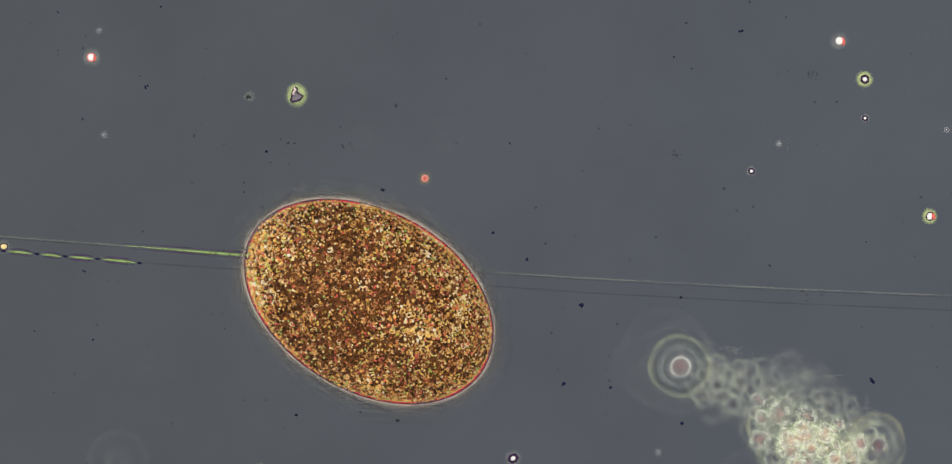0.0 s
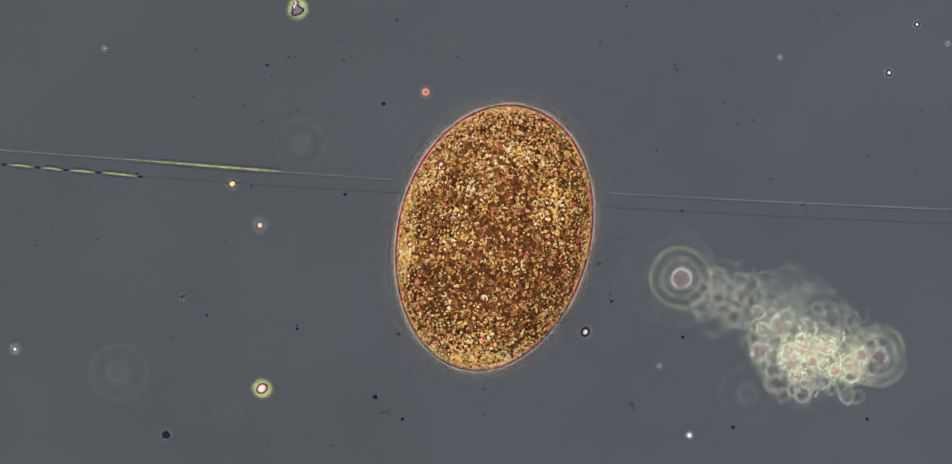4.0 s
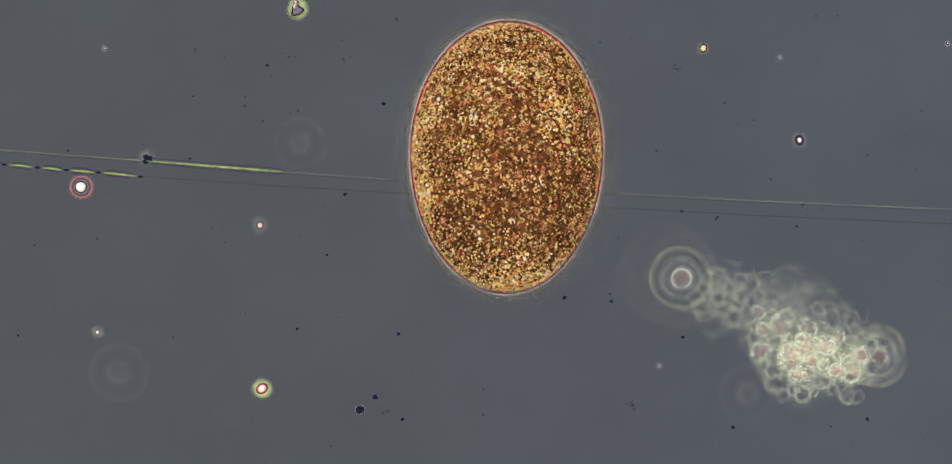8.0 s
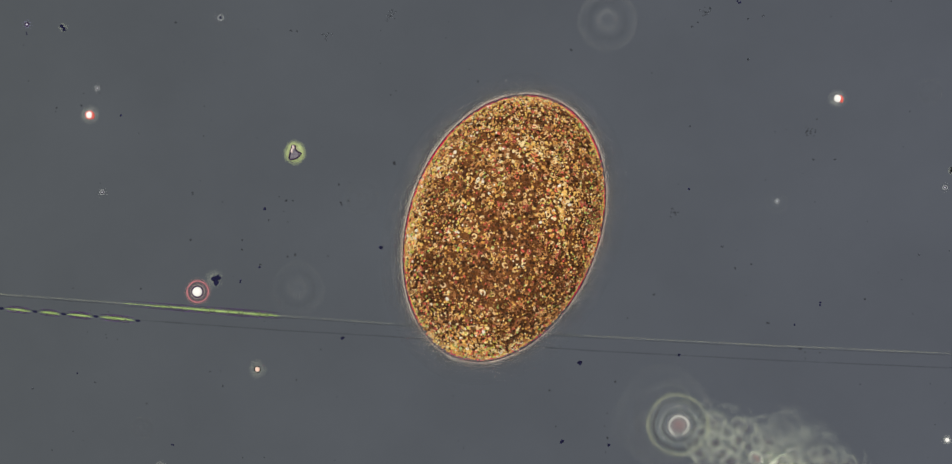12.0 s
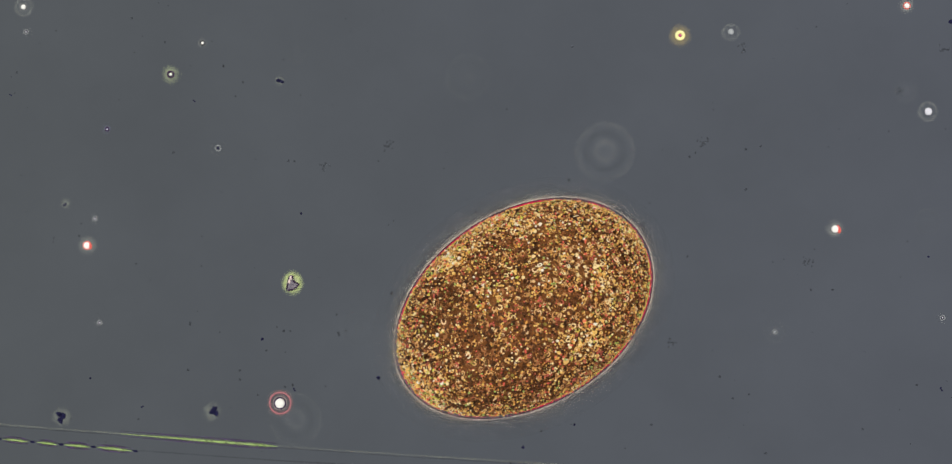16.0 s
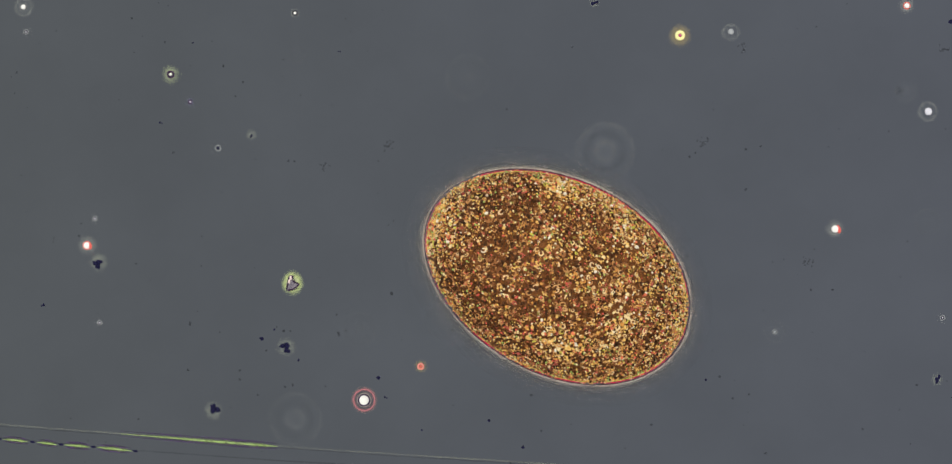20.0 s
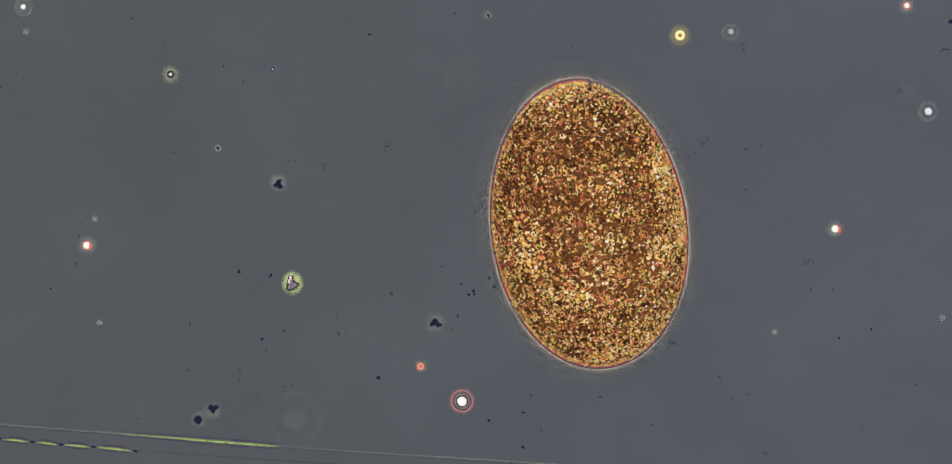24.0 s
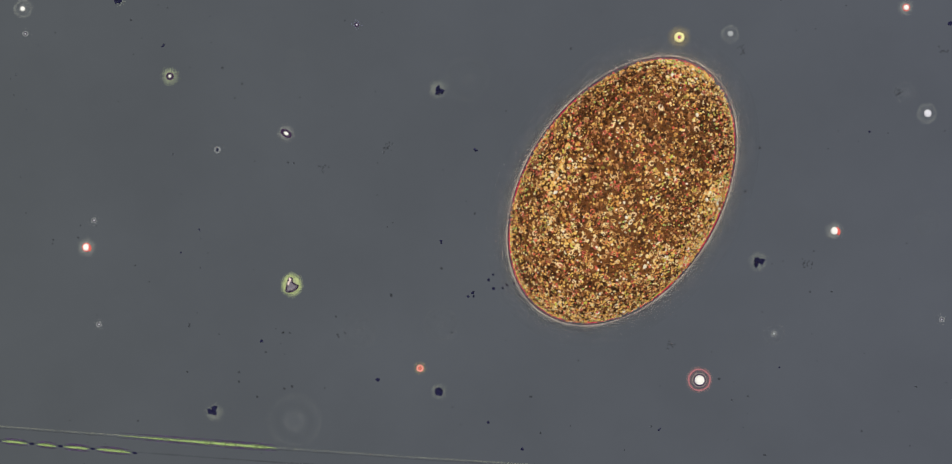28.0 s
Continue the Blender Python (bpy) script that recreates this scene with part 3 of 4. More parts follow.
def bead(name, x, y, label, core, r, rims=(), jelly=None, halo_r=0.0, group="", stretch=1.0, turn=0.0):
    """A small round body lying on the slide: core, rims (mesh, radius) and a disc for its optical halo, sizes in
    millimetres.
    """
    b = thing(name, x, y, label, "bead", group)
    flat = 0.55
    if jelly:
        part("jelly", jelly, b, "", (0, 0, halo_r * 0.0001 + 0.0006), (halo_r / 1000, halo_r / 1000, halo_r / 1000))
    lift = (max([r] + [q for _, q in rims]) * 0.5 + halo_r * 0.1) / 1000
    for me, q in rims:
        part("rim", me, b, "", (0, 0, lift), (q * stretch / 1000, q / 1000, q * flat / 1000), turn)
    part("core", core, b, "", (0, 0, lift), (r * stretch / 1000, r / 1000, r * flat / 1000), turn)
    return b


def clump(name, x, y, label, size, count, seed, halo_r=0.0, group="", lumps=None):
    """Dark lumps stuck together, with a disc for the pale optical halo where its radius is given."""
    rng = random.Random(seed)
    c = thing(name, x, y, label, "debris", group)
    if halo_r:
        part("jelly", L_DIM, c, "", (0, 0, halo_r * 0.0001 + 0.0006), (halo_r / 1000,) * 3)
    for i in range(count):
        a, d = rng.uniform(0, 6.3), size * (0.80 * i / max(1, count - 1)) if count > 1 else 0
        s = (size * rng.uniform(0.26, 0.46) if lumps is None else rng.uniform(1.0, 2.2)) if count > 1 else size
        part("lump", INK_BALL if count == 1 else rng.choice(lumps or LUMPS), c, "", (d * math.cos(a) / 1000, d * math.sin(a) / 1000, (s * 0.8 + halo_r * 0.1) / 1000),
             (s * rng.uniform(0.8, 1.25) / 1000, s / 1000, s * 0.7 / 1000), rng.uniform(0, 360))
    return c


# ---- resting beads ----
b = bead("droplet", 152, 95, "small white droplet with a red flank", M_WHITE, 6.0, [(H_THIN, 6.4)], L_WHITE, 18)
part("lobe", M_RED, b, "bright red flank", (0.0042, -0.0006, 0.004), (0.0038, 0.0062, 0.0032), 10)
b = bead("droplet", 1381, 68, "white droplet with a red lobe on one flank", M_WHITE, 6.4, [], L_WHITE, 17, turn=20)
part("lobe", M_RED, b, "bright red lobe", (0.0055, -0.0005, 0.004), (0.0042, 0.0070, 0.0035), 15)
bead("droplet", 700, 294, "tiny red droplet with a coral rim", M_RED, 2.2, [(H_CORAL, 4.4)], L_AMBER, 12)
bead("droplet", 427.5, 513, "peach droplet in a greenish optical halo", M_PEACH, 4.2, [(H_DARK, 4.8)], L_DIM, 18)
b = bead("grain", 431, 781, "white oval grain in a yellow-green optical halo", M_WHITE, 5.4, [(H_THIN, 6.0), (H_THINDARK, 7.4)], L_GREEN, 20, stretch=1.25, turn=35)
part("lobe", M_PEACH, b, "peach lobe", (0.003, 0.001, 0.006), (0.0030, 0.0040, 0.0022), 30)
part("lobe", LUMPS[4], b, "dark violet speck", (-0.003, -0.001, 0.007), (0.0016, 0.0012, 0.0010), 30)
bead("droplet", 1126, -250, "lemon-white ring droplet with a magenta core", M_MAGENTA, 2.2, [(H_LEMON, 5.6)], L_AMBER, 21)
bead("droplet", 1534, -125, "bluish white bead in a wide pale ring", M_BLUISH, 6.4, [], L_COAT, 18)
bead("spore", 289, -186, "dark violet ringed spore with a white core", M_WHITE, 2.2, [(H_VIOLET, 4.8)], L_OLIVE, 18)
bead("droplet", 47, -297, "pale grey-white bead in a grey optical halo", M_WHITE, 3.8, [(H_GREY, 4.8)], L_COAT, 17)
bead("droplet", 1499, -299, "small white bead with a red rim", M_WHITE, 4.6, [(H_THIN, 5.4)], L_WHITE, 15)
bead("droplet", 1210, -256, "dim grey bead in a pale ring", M_GREY, 4.8, [], L_COAT, 16)
bead("droplet", 1282, 237, "dim bluish bead in a pale ring", M_GREY, 1.6, [(H_GREY, 3.6)], L_RING, 19)
bead("droplet", 367, -65, "grey ringed bead with a dark core", LUMPS[0], 1.8, [(H_GREY, 4.4)], L_FAINT, 14)
for x, y in ((51, -256), (164, 51), (1084, 744), (172, 222), (1558, 214)):
    bead("vesicle", x, y, "tiny hollow grey vesicle ring", M_BLUISH, 1.1, [(H_THINDARK, 2.3), (H_GREY, 3.8)], L_FAINT, 10, group="tiny vesicles")

# ---- soft rings: the ringed blur of out-of-focus bodies, painted on translucent discs ----
for i, (x, y, r, me) in enumerate(((1002, -59, 52, L_RING), (1003, -60, 50, L_RING), (778, -181, 40, L_FAINT), (495, 379, 46, L_RING), (734, 221, 30, L_FAINT), (198, 754, 52, L_RING), (240, 609, 20, L_FAINT),
                    (375, 822, 24, L_FAINT), (497, -219, 15, L_FAINT), (1497, -159, 19, L_RING), (1532, 56, 22, L_FAINT), (600, 232, 30, L_FAINT))):
    ring = thing("blur_ring", x, y, "faint grey ringed blur of an out-of-focus body", "jelly", "jelly rings")
    part("jelly", me, ring, "", (0, 0, r * 0.0001 + 0.0004 + 0.0012 * (i % 7)), (r / 1000,) * 3)

# ---- the angular grain ----
def slab(name, outline, thick, material):
    """A chipped flake of the given outline (chart millimetres), domed on top."""
    n = len(outline)
    cx, cy = sum(x for x, _ in outline) / n, sum(y for _, y in outline) / n
    verts = []
    for k, h in ((1.0, 0.0), (1.0, 0.45), (0.62, 0.85)):
        verts += [((cx + (x - cx) * k) / 1000, -(cy + (y - cy) * k) / 1000, thick * h) for x, y in outline]
    verts.append((cx / 1000, -cy / 1000, thick))
    faces = [tuple(range(n))]
    for a in (0, n):
        faces += [(a + i, a + (i + 1) % n, a + n + (i + 1) % n, a + n + i) for i in range(n)]
    faces += [(2 * n + i, 2 * n + (i + 1) % n, 3 * n) for i in range(n)]
    return from_lists(name, verts, faces, material, False)


grain = thing("mineral_grain", 489, 157, "angular violet-grey grain in a bright green halo", "grain")
# tinted disc imitating the bright optical halo round the grain
part("jelly", L_GREEN, grain, "disc for the yellow-green optical halo", (0, 0, 0.003), (0.0205, 0.0225, 0.018))
CHIP = ((-5.5, -6), (-4.5, -11), (-1, -12.5), (1.5, -11), (1, -5), (6, -1), (11.5, 1.5), (8, 6.5), (1, 10.5), (-7, 12), (-9, 9), (-7.5, 2))
part("body", slab("body", CHIP, 0.006, GRAIN), grain, "", (0, 0, 0.004))
edge = [tuple(place(x, y, 0.0082) - place(0, 0)) for x, y in CHIP + CHIP[:1]]
part("edge", tube_path("edge", edge, [0.0011] * len(edge), VIOLET, 6), grain, "dark violet edge")
part("tip", ball("tip", PINK_TIP, 0.45, 4, 2), grain, "pale pink tip", (-0.0020, 0.0090, 0.0085), (0.0024, 0.0036, 0.0026), 10)
part("tip", ball("tip", PINK_TIP, 0.45, 8, 2), grain, "pale pink tip", (-0.0040, 0.0030, 0.0090), (0.0020, 0.0042, 0.0022), -10)

# ---- the filament: two strands and green cells ----
filament = new("algal_filament")
tagged(filament, "long thin algal filament with bright green cells", "filament")


def strand(name, points, r, z, material):
    return part(name, tube_path(name, [tuple(place(x, y, z)) for x, y in points], [r / 1000] * len(points), material), filament)


UPPER = ((-700, 333), (-300, 365), (0, 389), (240, 407), (465, 425), (650, 438), (968, 458), (1270, 474), (1568, 487), (2000, 505))
LOWER = ((-700, 352), (-300, 384), (0, 411), (228, 432), (465, 449), (640, 459), (968, 482), (1270, 498), (1568, 511), (2000, 528))
strand("strand", UPPER, 1.3, 0.002, STRAND)
strand("strand", [(x, y + 2.8) for x, y in UPPER], 1.0, 0.002, SHADE_STRAND)
strand("strand", LOWER, 1.2, 0.002, SHADE_STRAND)
for ends, r in ((((205, 404.3), (290, 411), (380, 418.5), (464, 425)), 2.1), (((14, 413.5), (36, 415), (56, 418)), 1.8), (((70, 418.5), (88, 420), (103, 422.5)), 1.8),
                (((115, 422.5), (136, 424), (157, 426.5)), 1.9), (((168, 426.5), (196, 429), (226, 432.5)), 1.9)):
    n = 14
    path = []
    for i in range(n + 1):
        f = i / n * (len(ends) - 1)
        j = min(int(f), len(ends) - 2)
        path.append((ends[j][0] + (ends[j + 1][0] - ends[j][0]) * (f - j), ends[j][1] + (ends[j + 1][1] - ends[j][1]) * (f - j)))
    radii = [r * min(1.0, 0.12 + (1.5 * i if r > 2 else 3.0 * min(i, n - i)) / n, 0.25 + 6.0 * (n - i) / n) / 1000 for i in range(n + 1)]
    cell = part("cell", tube_path("cell", [tuple(place(x, y, 0.006)) for x, y in path], [q * 0.72 for q in radii], GREEN), filament, "bright green elongated cell")
    part("sheath", tube_path("sheath", [tuple(place(x, y, 0.005)) for x, y in path], [q * 1.7 for q in radii], GREEN_SHEATH), cell, "dull green sheath")
    for s in (-1, 1):
        part("fringe", tube_path("fringe", [tuple(place(x, y + s * r * 2.1, 0.004)) for x, y in path], [q * 0.95 for q in radii], PURPLE), cell, "dull purple fringe")
for x, y in ((62, 418), (109, 422), (162, 426), (7, 413), (231, 433)):
    part("joint", LUMPS[2], filament, "dark joint between cells", place(x, y, 0.004), (0.004, 0.0016, 0.0016), -6)


# ---- the floc of overlapping clear cells ----
def build_floc():
    rng = random.Random(11)
    floc = new("cell_floc")
    floc.location = place(1290, 690)
    tagged(floc, "loose cloudy floc of overlapping pale translucent cells", "floc")
    pink, dark, rim, dim, big, double, bright, haze = (lens("cell", m, 12) for m in (PINK_CELL, DARK_CELL, RIM_CELL, DIM_CELL, BIG_RING, DOUBLE_RING, BRIGHT_CELL, HAZE))
    level = [0.002]
    axis = place(784, 524)

    def cell(me, x, y, r, label=""):
        level[0] += 0.00012
        z = level[0] + r * 0.0001
        spot = axis + (place(x, y) - axis) * (1 - z / HEIGHT) - place(1290, 690)
        part("cell", me, floc, label, spot + Vector((0, 0, z)), (r * rng.uniform(0.84, 1.16) / 1000, r * rng.uniform(0.84, 1.16) / 1000, r / 1000), rng.uniform(0, 360))

    # faint outer veil of the clump
    for x, y, r in ((1228, 790, 50), (1064, 600, 60), (1096, 626, 58), (1232, 640, 44), (1350, 652, 62), (1180, 650, 52), (1290, 622, 48), (1102, 594, 96), (1112, 596, 78), (1074, 628, 44)):
        cell(L_RING if x in (1228, 1102, 1112) else L_FAINT if x < 1100 else dim, x, y, r, "large faint clear cell")
    # luminous haze of the blurred clump, put in as pale translucent discs
    for x, y, r in ((1180, 622, 66), (1236, 652, 70), (1290, 690, 82), (1350, 706, 84), (1320, 738, 72), (1400, 720, 66), (1300, 640, 70), (1326, 776, 52), (1376, 768, 48)):
        cell(haze, x, y, r, "pale haze disc over the blurred clump")
    for i in range(48):
        a, f = rng.uniform(0, 6.28), rng.random()
        c = Vector((1110 + 310 * f, 590 + 96 * f)) + Vector((rng.gauss(0, 14), max(-34, min(30, rng.gauss(-4, 18)))))
        r, bend = rng.uniform(10, 36), rng.uniform(1.2, 3.2)
        run = [place(c.x + r * math.cos(a + bend * k / 15), c.y + 0.75 * r * math.sin(a + bend * k / 15), 0.003 + 0.00012 * i) - place(1290, 690) for k in range(16)]
        part("wisp", tube_path("wisp", [tuple(p) for p in run], [0.0026 * math.sin(math.pi * (k + 0.6) / 16.2) + 0.0003 for k in range(16)], WISP, 6), floc, "pale slimy wisp")
    for i in range(84):
        f = rng.random()
        cell(dim if i % 3 else dark, 1146 + 280 * f + rng.gauss(0, 18), 604 + 112 * f + max(-42, min(44, rng.gauss(0, 28))), rng.uniform(10, 28), "dim clear cell")
    for x, y, r in ((1158, 616, 15), (1180, 632, 17), (1152, 646, 20), (1205, 664, 20), (1221, 628, 19), (1236, 640, 15), (1200, 616, 15), (1190, 652, 16)):
        cell(dark, x, y, r, "dim clear cell with a dark middle")
    # crowded middle
    for i in range(110):
        f = rng.random()
        cell(rim if i % 3 else dark, 1246 + 160 * f + rng.gauss(0, 10), 684 + 52 * f + max(-34, min(36, rng.gauss(2, 26 - 6 * f))), rng.uniform(9, 22), "small pale cell")
    for i in range(34):
        cell(dark if i % 4 == 0 else rim, rng.uniform(1272, 1412), rng.uniform(744, 796), rng.uniform(10, 22), "small pale cell")
    for x, y, r in ((1264, 646, 16), (1310, 651, 19), (1282, 773, 22), (1345, 650, 14), (1368, 668, 18), (1340, 690, 15), (1300, 702, 14), (1388, 690, 17), (1262, 690, 15), (1330, 770, 16), (1384, 750, 16), (1275, 748, 17)):
        cell(dark, x, y, r, "pale-walled cell with a violet middle")
    for cx, cy, r, first, last in ((1314, 736, 66, 110, 225), (1440, 727, 49, -30, 300), (1438, 727, 33, 20, 330), (1262, 700, 34, 120, 250), (1366, 722, 40, 20, 150), (1300, 700, 46, 140, 260)):
        for strip in range(4 if r == 49 else 9):
            run, wide = [], r * (1 + 0.055 * rng.gauss(0, 1))
            start, end = first + rng.uniform(-20, 60), last + rng.uniform(-60, 20)
            for k in range(25):
                a = radians(start + (end - start) * k / 24)
                q = wide * (1 + 0.05 * noise.noise(Vector((cx * 0.1 + strip, a * 1.3, r))))
                run.append(tuple(place(cx + q * math.cos(a), cy + q * math.sin(a), 0.010 + 0.0008 * strip) - place(1290, 690)))
            part("wall", tube_path("wall", run, [(0.10 + math.sin(math.pi * (k + 0.3) / 24.6)) * 0.0013 for k in range(25)], YELLOW_WALL, 6), floc, "yellow-white wall of a large clear cell")
    for x, y, r in ((1247, 656, 18), (1283, 679, 27), (1329, 682, 25), (1254, 684, 19), (1252, 721, 24), (1326, 721, 24), (1350, 706, 18), (1310, 760, 21), (1330, 757, 18), (1294, 720, 20), (1367, 714, 17)):
        cell(pink, x, y, r, "pale-ringed cell with a pink core")
    for x, y, r in ((1297, 716, 15), (1290, 731, 14), (1366, 736, 25), (1380, 727, 16), (1309, 759, 13), (1324, 742, 12), (1349, 728, 13), (1318, 762, 15), (1302, 744, 14), (1336, 736, 15), (1354, 742, 16), (1396, 726, 15), (1374, 706, 13), (1316, 700, 13)):
        cell(bright, x, y, r, "bright yellow-white ringed cell")
    for i in range(20):
        f = rng.random()
        cell(bright, 1282 + 124 * f + rng.gauss(0, 8), 712 + 24 * f + max(-34, min(38, rng.gauss(2, 20))), rng.uniform(13, 27), "bright yellow-white ringed cell")
    # the two large ringed cells at the ends
    cell(double, 1120, 600, 49, "ringed clear cell with a pink core")
    cell(big, 1444, 727, 56, "large clear cell with a thin wall")
    cell(dark, 1440, 728, 58, "clear cell with a violet middle")
    for x, y, r in ((1404, 722, 18), (1408, 744, 16), (1432, 712, 17), (1432, 746, 18), (1462, 718, 14), (1420, 756, 14), (1400, 704, 14)):
        cell(rim, x, y, r, "small pale cell")
    for x, y, r in ((1417, 727, 24), (1446, 729, 25), (1418, 726, 22)):
        cell(pink, x, y, r, "bright ringed cell with a pink core")
        cell(bright, x, y, r * 0.72, "bright pinkish droplet")
    return floc


build_floc()

# ---- small dark debris on the glass ----
SPECKS = [(224, -279, 2), (279, -239, 2), (35, -189, 2), (375, -200, 2), (407, -174, 2), (293, -58, 2.2), (482, -44, 2), (492, -43, 1.8), (320, 222, 2), (474, 236, 2),
          (653, 175, 2.4), (630, 313, 3.2), (317, 300, 2), (235, 381, 2), (489, 324, 2.4), (564, 239, 2), (577, 236, 2), (812, 383, 2.6), (868, 427, 2.8), (882, 341, 2.4),
          (1080, 390, 2.4), (1192, 311, 2.4), (1213, 347, 2), (1267, 437, 2.4), (1516, 325, 2.2), (1572, -273, 4), (944, -12, 2.4), (949, -232, 2), (1142, -51, 2.4), (1152, -58, 1.8)]
SPECKS += [(1172, -81, 2), (1235, -63, 2), (1259, -68, 2.2), (1235, 3, 2.4), (1342, 168, 2), (1378, 168, 2), (1332, 121, 2), (1345, 123, 2), (137, 79, 2), (567, 462, 2.6),
           (616, 796, 4.6), (661, 832, 3.2), (1005, 638, 2.6), (1123, 697, 2.6), (1038, 810, 2.4), (1426, 832, 3), (1205, 845, 3), (543, 876, 2), (488, 683, 2.8), (795, 782, 2.4),
           (795, 825, 2.2), (928, 632, 3.2), (958, 502, 4.2), (1003, 626, 2.2), (735, 130, 2.2), (652, 173, 2.4), (790, 40, 2.2)]
SPECKS += [(987, 212, 2.2), (320, 225, 2), (1139, 113, 1.8), (848, 452, 2.2), (1016, 534, 2.2), (1320, 480, 2.4), (1427, 398, 1.8), (1121, 490, 2.6), (160, 535, 2), (908, 548, 1.8),
           (898, 401, 2), (284, 697, 2), (655, 692, 3), (446, 268, 1.8), (475, 236, 1.8), (370, 541, 1.8), (231, 125, 1.6), (57, 545, 1.8), (1240, 340, 1.6), (439, 249, 2.8), (485, 236, 1.8), (402, 301, 2), (402, 316, 2), (477, 328, 2), (432, 341, 2), (96, 83, 1.6), (752, 235, 2), (561, 209, 2), (566, 243, 2)]
for i, (x, y, r) in enumerate(SPECKS):
    r *= 0.85
    s = thing("debris_speck", x, y, "tiny blue-black speck of debris on the glass", "debris", "debris specks")
    part("lump", LUMPS[i % 6] if r > 2.1 else M_MURK[i % 3], s, "", (0, 0, r * 0.0006), (r * (1.0 + 0.1 * (i % 4)) / 1000, r / 1000, r * 0.6 / 1000), i * 47)
rng = random.Random(5)
dust = [(place(rng.uniform(-60, 1640), rng.uniform(-350, 940), 0.0008), rng.uniform(0.0006, 0.0014)) for _ in range(230)]
tagged(new("fine_dust", grains("fine_dust", dust, MURK)), "fine dark dust scattered over the glass", "dust", kind="stuff")
for i, (x, y, r) in enumerate(((647, -69, 9), (1165, -75, 8), (1337, 122, 9), (630, 822, 10), (541, -37, 8), (1232, -229, 9), (1112, 255, 7), (1040, 808, 8), (1490, -159, 8), (1560, -228, 8))):
    clump("smudge", x, y, "dim grey smudge of fine debris", r * 1.5, 12, 40 + i, 0.0, "smudges", M_SMUDGE)

# ---- drifting things ----
red_drop = bead("droplet", 0, 0, "bright white droplet in a wide pink halo", M_WHITE, 8.4, [(H_THINDARK, 9.2)], L_RED, 23)
amber_bead = bead("droplet", 0, 0, "small amber bead with a dark flank", M_AMBER, 4.4, [(H_THINDARK, 5.4)], L_WHITE, 13, stretch=1.2)
ringed_bead = bead("spore", 0, 0, "white spore in a dark violet ring", M_WHITE, 3.4, [(H_VIOLET, 5.8)], L_WHITE, 16, stretch=1.2, turn=30)
ringed_bead_b = bead("spore", 0, 0, "white spore in a dark violet ring", M_WHITE, 3.6, [(H_VIOLET, 5.8)], L_GREEN, 16)
ringed_bead_c = bead("droplet", 0, 0, "white droplet with a red lobe in a green halo", M_WHITE, 5.2, [(H_THINDARK, 6.0)], L_GREEN, 15, stretch=1.15, turn=60)
part("lobe", M_RED, ringed_bead_c, "bright red lobe", (0.0050, -0.0005, 0.006), (0.0034, 0.0056, 0.0030), 15)
oval_bead = bead("spore", 0, 0, "oval white spore in a dark ring", M_WHITE, 2.4, [(H_VIOLET, 4.8)], L_WHITE, 17, stretch=1.6, turn=75)
grey_bead = bead("vesicle", 0, 0, "small white vesicle with a thin dark rim", M_WHITE, 2.2, [(H_THINDARK, 3.8)], L_WHITE, 13, stretch=1.15)
white_dot = bead("vesicle", 0, 0, "tiny white vesicle with a dark rim", M_WHITE, 2.2, [(H_DARK, 3.8)], L_WHITE, 9)
white_dot_b = bead("vesicle", 0, 0, "tiny white vesicle with a dark rim", M_WHITE, 2.6, [(H_VIOLET, 4.2)], L_WHITE, 11)
white_dot_c = bead("vesicle", 0, 0, "tiny white vesicle with a dark rim", M_WHITE, 2.2, [(H_VIOLET, 3.8)], L_WHITE, 9)
white_dot_d = bead("vesicle", 0, 0, "small white bead with a pale halo", M_WHITE, 3.6, [(H_GREY, 4.6)], L_WHITE, 10)
blue_dot = bead("vesicle", 0, 0, "tiny grey vesicle with a dark blue rim", M_BLUISH, 1.3, [(H_VIOLET, 2.9)], L_BLUE, 11)
dark_ball = clump("debris_ball", 0, 0, "round blue-black ball of debris", 6.4, 1, 3, 12)
dark_ball_b = clump("debris_ball", 0, 0, "round blue-black ball of debris", 7.6, 1, 4, 16)
settling_clump = clump("debris_clump", 0, 0, "lumpy blue-black clump of debris", 10, 6, 21, 18)
clump_a = clump("debris_clump", 0, 0, "lumpy blue-black clump of debris", 10, 7, 22, 19)
clump_b = clump("debris_clump", 0, 0, "lumpy blue-black clump of debris", 9, 6, 23, 19)
clump_c = clump("debris_clump", 0, 0, "lumpy blue-black clump of debris", 8, 5, 24, 12)
flake_a = clump("debris_clump", 0, 0, "dim grey-black flake of debris", 6, 4, 25, 10)
flake_b = clump("debris_clump", 0, 0, "dim grey-black flake of debris", 6, 14, 26, 11, "", M_MURK)
flake_c = clump("debris_clump", 0, 0, "dim grey-black flake of debris", 7, 4, 27, 12)
speck_b, speck_c, speck_d, speck_e, speck_f, satellite = (
    clump("debris_speck", 0, 0, "tiny drifting blue-black speck of debris", q, 2, 30 + i, 0.0, "drifting specks") for i, q in enumerate((3.6, 4.2, 3.6, 5.0, 6.0, 4.0)))
drifter_a, drifter_b, drifter_c, drifter_d, drifter_e, drifter_f = (
    clump("debris_clump", 0, 0, "small drifting blue-black clump of debris", q, 3, 50 + i, 0.0, "drifting clumps") for i, q in enumerate((5.0, 4.6, 4.8, 4.0, 4.0, 4.2)))
soft_flake = clump("debris_clump", 0, 0, "dim grey-black flake of debris", 7, 12, 57, 9, "", M_MURK)
speck_a = clump("debris_speck", 0, 0, "small drifting blue-black speck with a pale halo", 4.6, 3, 29, 10, "drifting specks")
